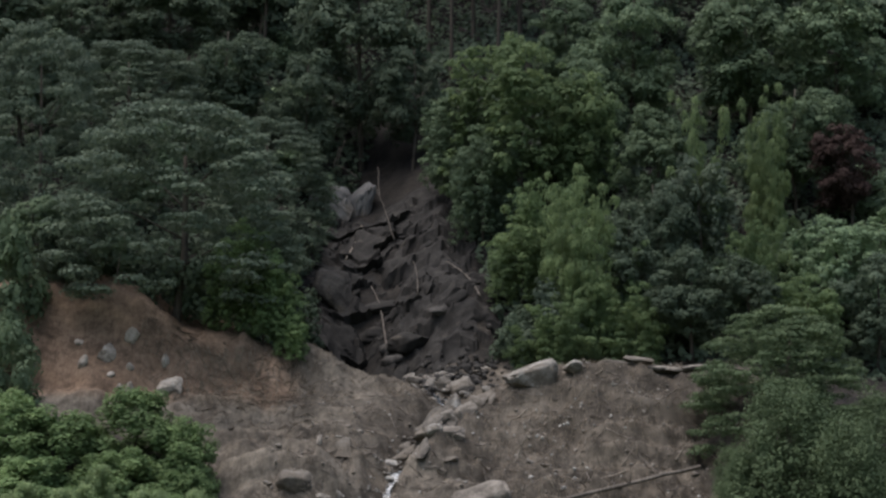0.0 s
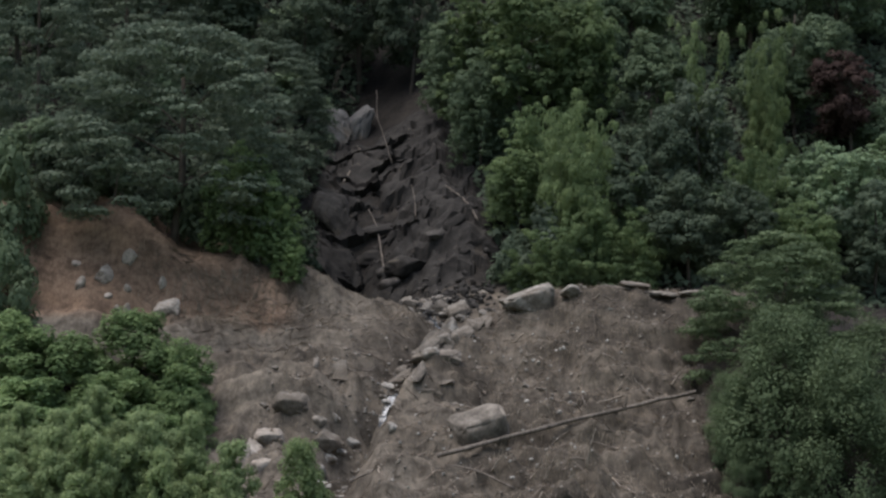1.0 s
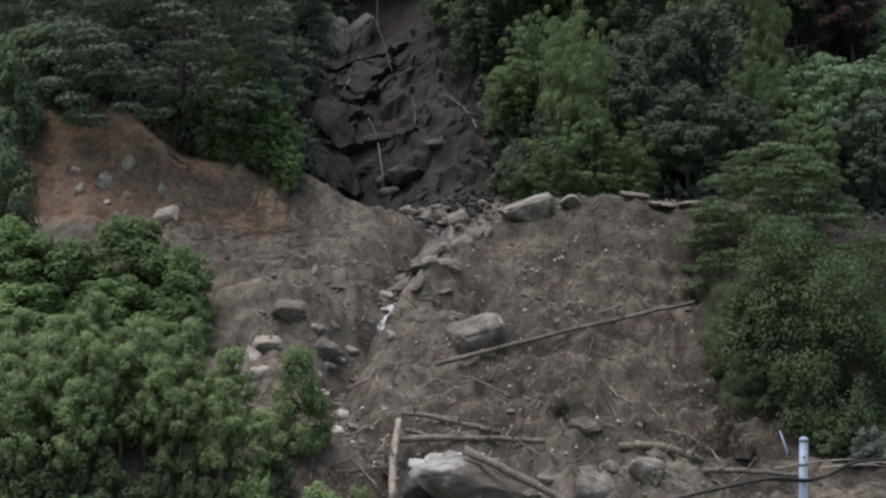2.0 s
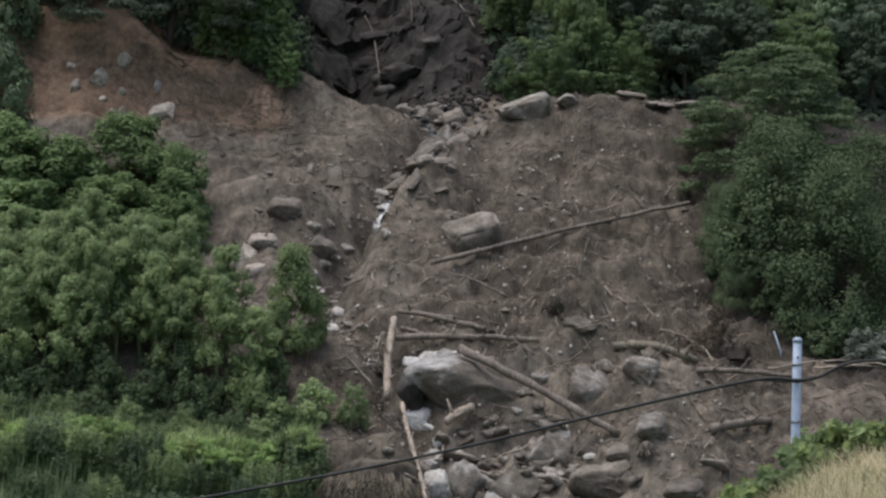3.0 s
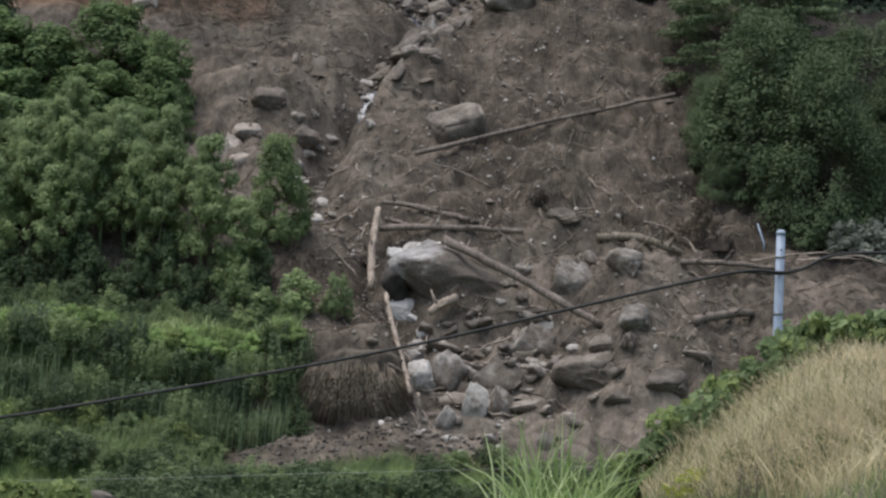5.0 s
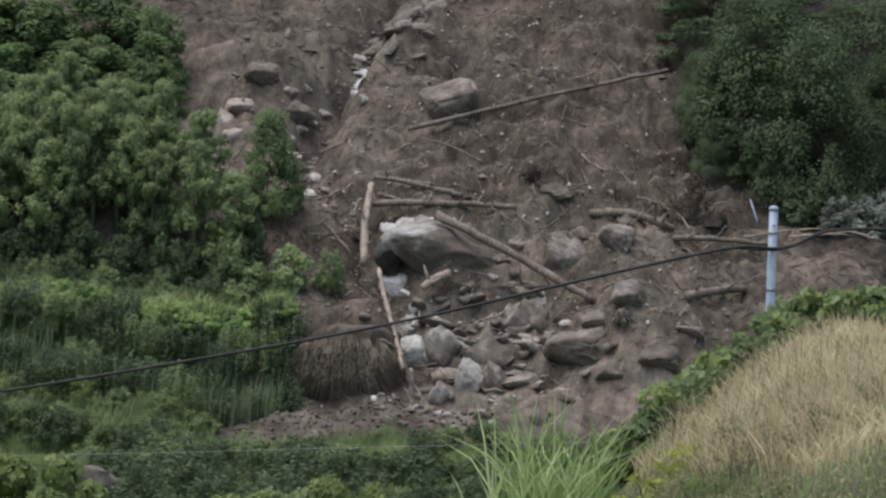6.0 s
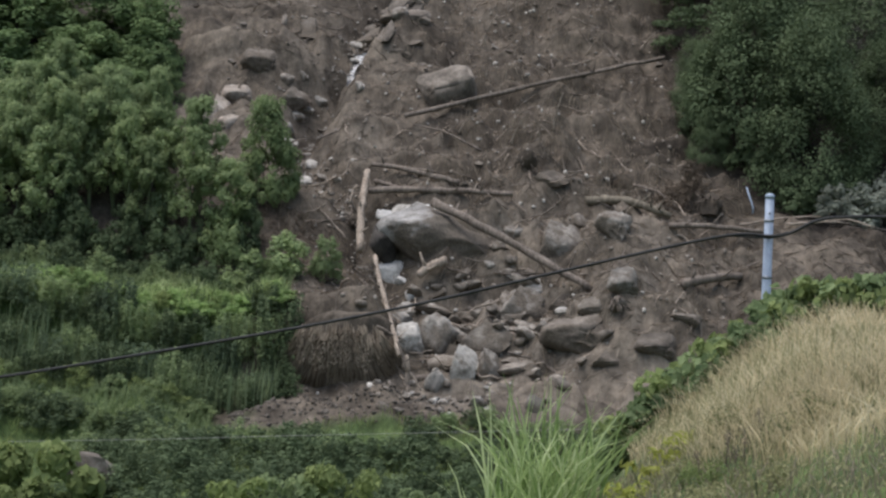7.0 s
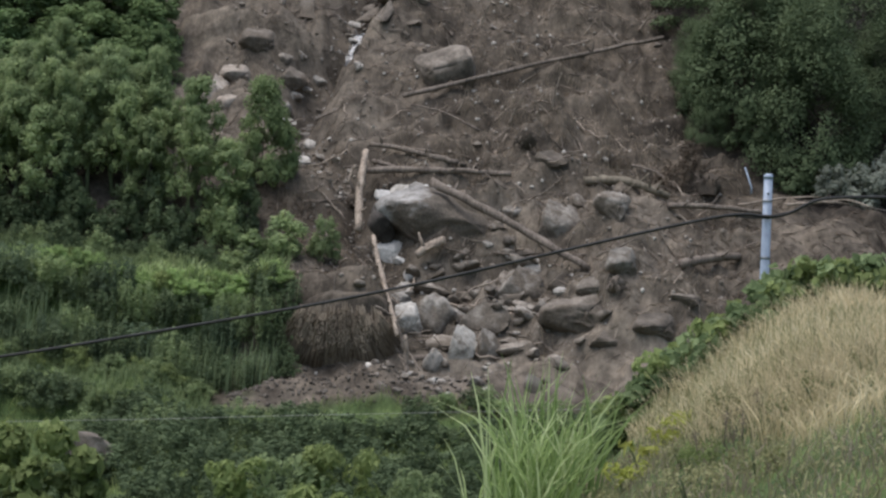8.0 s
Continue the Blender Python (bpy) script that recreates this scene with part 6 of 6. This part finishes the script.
sticks(90, LOG_BROWN, "flat_branches", "broken branches lying on the mud flat", 11, 19, 82, 91, 0.5, 1.5, 0.024)
sticks(500, GRASS_DEAD, "scarp_roots", "dead stalks hanging on the orange scarp", -14, -6, 105, 111, 0.4, 1.1, 0.018)

# tufts of dead grass that came down with the slope
n = 12000
x, y = rng.uniform(-9, 14, n), rng.uniform(84, 110, n)
ok = bare(x, y) & (vnoise(x, y, 1.6, 61) > 0.1) & (away(x, y, GULLY) > 0.8)
x, y = x[ok], y[ok]
tagged(new("dead_grass", blades(np.stack([x, y, ground(x, y)], 1), 0.3, 0.022, 1.1, GRASS_STRAW, "dead_grass", rng)), "flattened dead grass in the mud", "grass", kind="stuff")

# tufts of dead stalks still standing on the slope
centres = np.array([(3.9, 103.6), (6.3, 94.7), (4.5, 94.1), (5.6, 94.1), (7.8, 91.5), (8.8, 91.4), (2.6, 94.7), (0.0, 93.4), (-1.6, 92.0), (8.4, 92.6), (10.3, 93.3), (-3.8, 89.8)])
spot = np.repeat(centres, 26, axis=0) + rng.normal(0, 0.32, (26 * len(centres), 2))
tagged(new("standing_stalks", blades(np.stack([spot[:, 0], spot[:, 1], ground(spot[:, 0], spot[:, 1])], 1), 0.95, 0.02, 0.25, GRASS_STRAW, "standing_stalks", rng)), "thin dead stalks standing on the torn slope", "stalks", kind="stuff")

# gravel along the stream and in the hollow
def gravel(n, name, mat, label, spots, size):
    bm = bmesh.new(); bmesh.ops.create_icosphere(bm, subdivisions=1, radius=1)
    unit = np.array([v.co[:] for v in bm.verts]); tri = np.array([[v.index for v in f.verts] for f in bm.faces]); bm.free()
    s = size * rng.uniform(0.35, 1.0, n) ** 1.5
    z = ground(spots[:, 0], spots[:, 1])
    verts = unit[None] * rng.uniform(0.6, 1.25, (n, len(unit), 1)) * (s[:, None, None] * rng.uniform(0.7, 1.3, (n, 1, 3)))
    verts += np.stack([spots[:, 0], spots[:, 1], z + s * 0.2], 1)[:, None]
    fs = (tri[None] + (np.arange(n) * len(unit))[:, None, None]).reshape(-1, 3)
    return tagged(new(name, mesh_of(name, verts.reshape(-1, 3), fs, mat)), label, "stones", kind="stuff")


def along(n, width):
    g = np.array(GULLY[3:15])
    i = rng.integers(0, len(g) - 1, n)
    return g[i] + (g[i + 1] - g[i]) * rng.random((n, 1)) + rng.normal(0, width, (n, 2))


gravel(900, "stream_gravel", ROCK_GREY, "pale broken stones in the stream bed", along(900, 0.4), 0.1)
gravel(320, "pale_fragments", ROCK_WHITE, "pale stone chips scattered over the mud", np.stack([rng.normal(3.5, 4.0, 320), rng.uniform(81.5, 106, 320)], 1), 0.11)
gravel(420, "ravine_scree", ROCK_DARK, "grey scree at the foot of the ravine", np.stack([rng.normal(0.2, 1.7, 420), rng.normal(113.6, 1.3, 420)], 1), 0.26)
gravel(600, "lane_crumbs", ROCK_BROWN, "crumbs of soil on the heap along the lane", np.stack([rng.uniform(-6, 2.5, 600), rng.normal(80.4, 0.7, 600)], 1), 0.1)
gravel(1500, "slope_stones", ROCK_MUDDY, "muddy stones scattered on the slide", np.stack([rng.uniform(-8, 13, 1500), rng.uniform(83, 109, 1500)], 1), 0.1)


# overturned root balls
def root_ball(x, y, w, label, mat=BARK):
    g = land(x, y)
    root = thing("root_ball", x, y, g, label, "roots", "uprooted stumps")
    core = part("stump", rock_mesh("stump", mat, int(w * 100), 4, 2, 0.3), root)
    core.matrix_basis = pose(0, 0, w * 0.3) @ Matrix.Diagonal((w * 0.42, w * 0.36, w * 0.42, 1))
    for k in range(44):
        a, e = rng.uniform(0, 2 * math.pi), rng.uniform(-0.6, 0.9)
        d = Vector((math.cos(a), math.sin(a), e)).normalized()
        p = Vector((0, 0, w * 0.34))
        ln = w * rng.uniform(0.32, 0.6)
        r = w * rng.uniform(0.012, 0.035)
        part("root", mesh_of("root", *tube([p + d * w * 0.22, p + d * ln * 0.75 + Vector((0, 0, -0.04)), p + d * ln + Vector((rng.normal(0, 0.08), rng.normal(0, 0.08), -0.4 * w * rng.random()))],
                                           [r, r * 0.7, 0.006], 5, 0.1, rng), mat if k % 3 else LOG_BROWN, True), root)


root_ball(5.05, 91.7, 1.2, "dark torn root ball above the boulders")
root_ball(8.1, 83.85, 1.0, "brown tuft of torn roots below a boulder", LOG_BROWN)
root_ball(12.39, 91.0, 1.5, "tangle of torn roots at the mud flat")
root_ball(-1.8, 91.6, 0.9, "small torn root ball by the trunks")

# bank of dead grass hanging over the lane
def hang(n, x0, x1, y0, y1, length, width, mat, name, label):
    """Limp strands that hang down a steep face, one mesh."""
    x = np.clip(rng.normal((x0 + x1) / 2, (x1 - x0) / 4, n), x0 - 1, x1 + 0.6)
    y = rng.uniform(y0, y1, n)
    p = np.stack([x, y, ground(x, y) + 0.04], 1)
    ln = (length * rng.uniform(0.2, 1.1, n) ** 1.4)[:, None]
    fall = np.stack([0.5 * vnoise(x, y, 0.5, 71) + rng.normal(0, 0.12, n), -0.25 - 0.35 * rng.random(n), -np.ones(n)], 1)
    w = width * rng.uniform(0.6, 1.4, n)[:, None] * np.array((1.0, 0.2, 0))
    rows = []
    for t, k in ((0, 0.7), (0.35, 1.0), (0.7, 0.8), (1.0, 0.15)):
        c = p + np.array((0, -0.18, 0.12)) * ln * math.sin(math.pi * min(t * 1.3, 1)) + fall * ln * t ** 1.3
        c[:, 2] = np.maximum(c[:, 2], ground(c[:, 0], c[:, 1]) + 0.03)
        rows += [c - w * k * 0.5, c + w * k * 0.5]
    v = np.stack(rows, 1).reshape(-1, 3)
    o = (np.arange(n) * 8)[:, None]
    f = np.concatenate([o + np.array(q) for q in ((0, 1, 3, 2), (2, 3, 5, 4), (4, 5, 7, 6))], 1).reshape(-1, 4)
    tagged(new(name, mesh_of(name, v, f, mat)), label, "grass", kind="stuff")


def tussock(cx, cy, z0, rx, ry, h, n, label):
    """A bank of dead grass: a cap of soil with locks of straw hanging down its front."""
    root = thing("grass_mound", cx, cy, z0, label, "grass")

    def front(u, f):
        """How far the face stands out at u across and f of its height."""
        return ry * np.sqrt(np.clip(1 - np.abs(u) ** 2.6, 0, 1)) * (0.66 + 0.34 * np.sin(math.pi * (0.18 + 0.72 * f)))

    us, fs = np.meshgrid(np.linspace(-1, 1, 41), np.linspace(-0.1, 1.35, 30))
    face = front(us, np.minimum(fs, 1))
    back = np.clip((fs - 1) / 0.35, 0, 1)
    y = -(face - 0.28) * (1 - back ** 1.5 * 1.6)
    z = h * np.minimum(fs, 1) * (1 - 0.16 * np.clip(-us, 0, 1)) + 0.16 * np.sin(math.pi * back) + 0.1 * vnoise(us * rx, fs * h, 0.5, 92) - 0.5 * np.abs(us) ** 4
    v = np.stack([us * rx * 0.98, y + 0.06 * vnoise(us * rx, fs * h, 0.3, 93), z], -1).reshape(-1, 3)
    idx = np.arange(41 * 30).reshape(30, 41)
    part("sod", mesh_of("sod", v, np.stack([idx[:-1, :-1], idx[:-1, 1:], idx[1:, 1:], idx[1:, :-1]], -1).reshape(-1, 4), EARTH, True), root, "dark soil held by the roots")
    for name, mat, count in (("dead_straw", GRASS_DEAD, int(n * 0.35)), ("pale_straw", GRASS_STRAW, int(n * 0.65))):
        u = np.clip(rng.normal(0, 0.55, count), -0.95, 0.95)
        lock = np.floor(u * 13 + 0.4 * rng.normal(0, 1, count))
        jut = 0.16 + 0.14 * np.sin(lock * 2.3) + 0.1 * np.sin(lock * 5.1 + 1)
        top = rng.uniform(0.45, 0.86, count) + 0.07 * np.sin(lock * 1.7)
        end = np.maximum(top - rng.uniform(0.2, 0.9, count), 0.04 + 0.09 * np.sin(lock * 2.9) + 0.12 * rng.random(count))
        sway = 0.1 * np.sin(lock * 3.7) + rng.normal(0, 0.07, count)
        wide = 0.032 * rng.uniform(0.5, 1.5, count)
        loose = np.abs(rng.normal(0, 0.05, count))
        rows = []
        for t, k in ((0, 0.6), (0.3, 1.0), (0.6, 1.0), (0.85, 0.7), (1.0, 0.15)):
            f = top + (end - top) * t
            c = np.stack([rx * u + (0.55 * u + 1.4 * sway) * t ** 1.4 * h * 0.4, -front(u, f) - jut * math.sin(math.pi * min(1, 0.2 + t)) - loose * t, f * h - 0.5 * np.abs(u) ** 4 * (1 - t)], 1)
            rows += [c - np.array((0.5, 0.1, 0)) * (wide * k)[:, None], c + np.array((0.5, 0.1, 0)) * (wide * k)[:, None]]
        v = np.stack(rows, 1).reshape(-1, 3)
        o = (np.arange(count) * 10)[:, None]
        f = np.concatenate([o + np.array((i, i + 1, i + 3, i + 2)) for i in (0, 2, 4, 6)], 1).reshape(-1, 4)
        part(name, mesh_of(name, v, f, mat), root, "limp brown grass hanging down")


tussock(-2.0, 83.4, 2.6, 1.92, 1.3, 2.8, 4200, "mound of brown dead grass hanging over the bank")
hang(900, -5.4, -2.6, 87.4, 90.4, 0.7, 0.03, GRASS_DEAD, "trailing_grass", "dead grass trailing down beside the grove")
hang(1500, -13.5, -7.5, 106.6, 109.8, 0.9, 0.022, GRASS_STRAW, "scarp_grass", "dead grass matted on the scarp")
hang(4200, 0, 14, 90.5, 107.0, 0.55, 0.022, GRASS_STRAW, "torn_turf", "torn turf and roots hanging on the slope")
# grass of the terrace
n = 14000
x, y = rng.uniform(-18.5, -4.0, n), rng.uniform(78.5, 87, n)
ok = (x < -6.4) | (y > 82.4)
x, y = x[ok], y[ok]
tagged(new("terrace_grass", blades(np.stack([x, y, ground(x, y)], 1), 0.6, 0.03, 0.6, LEAF_GROVE, "terrace_grass", rng)), "tall green grass on the terrace and its bank", "grass", kind="stuff")

n = 3500
x, y = rng.uniform(-18.5, -4.2, n), rng.uniform(83.8, 85.2, n)
tagged(new("tall_grass", blades(np.stack([x, y, ground(x, y)], 1), 0.6, 0.035, 0.8, GRASS_GREEN, "tall_grass", rng)), "bright tall grass on top of the terrace", "grass", kind="stuff")
n = 800
x, y = rng.uniform(-18.5, -4.2, n), rng.uniform(81.0, 82.6, n)
tagged(new("stalks", blades(np.stack([x, y, ground(x, y)], 1), 1.5, 0.035, 0.12, STALK, "stalks", rng)), "thin pale upright stalks on the terrace bank", "stalks", kind="stuff")

# bleached branches at the edge of the flat
for k, (a, b) in enumerate([((13.5, 90.3), (18.5, 91.4)), ((15.2, 89.6), (19.6, 90.6)), ((16.5, 90.8), (18.6, 89.4)), ((9.2, 92.5), (11.2, 91.4)), ((3.2, 93.4), (0.2, 95.5)), ((-2.8, 118.5), (-4.0, 123.0)), ((-5.4, 125.5), (-4.4, 128.5)), ((2.0, 118.5), (0.6, 121.8))]):
    log("fallen_branch", LOG_PALE if k in (0, 1, 2, 6) else LOG_BROWN, a, b, 0.055, 0.025, "thin bleached branch lying on the ground", 20 + k, 2, 0.35)

# rough grass of the valley field
n = 12000
x, y = rng.uniform(-14, 4, n), rng.uniform(56, 79, n)
tagged(new("valley_grass", blades(np.stack([x, y, ground(x, y)], 1), 0.45, 0.03, 0.8, LEAF_BRIGHT, "valley_grass", rng)), "rough green grass in the valley field", "grass", kind="stuff")
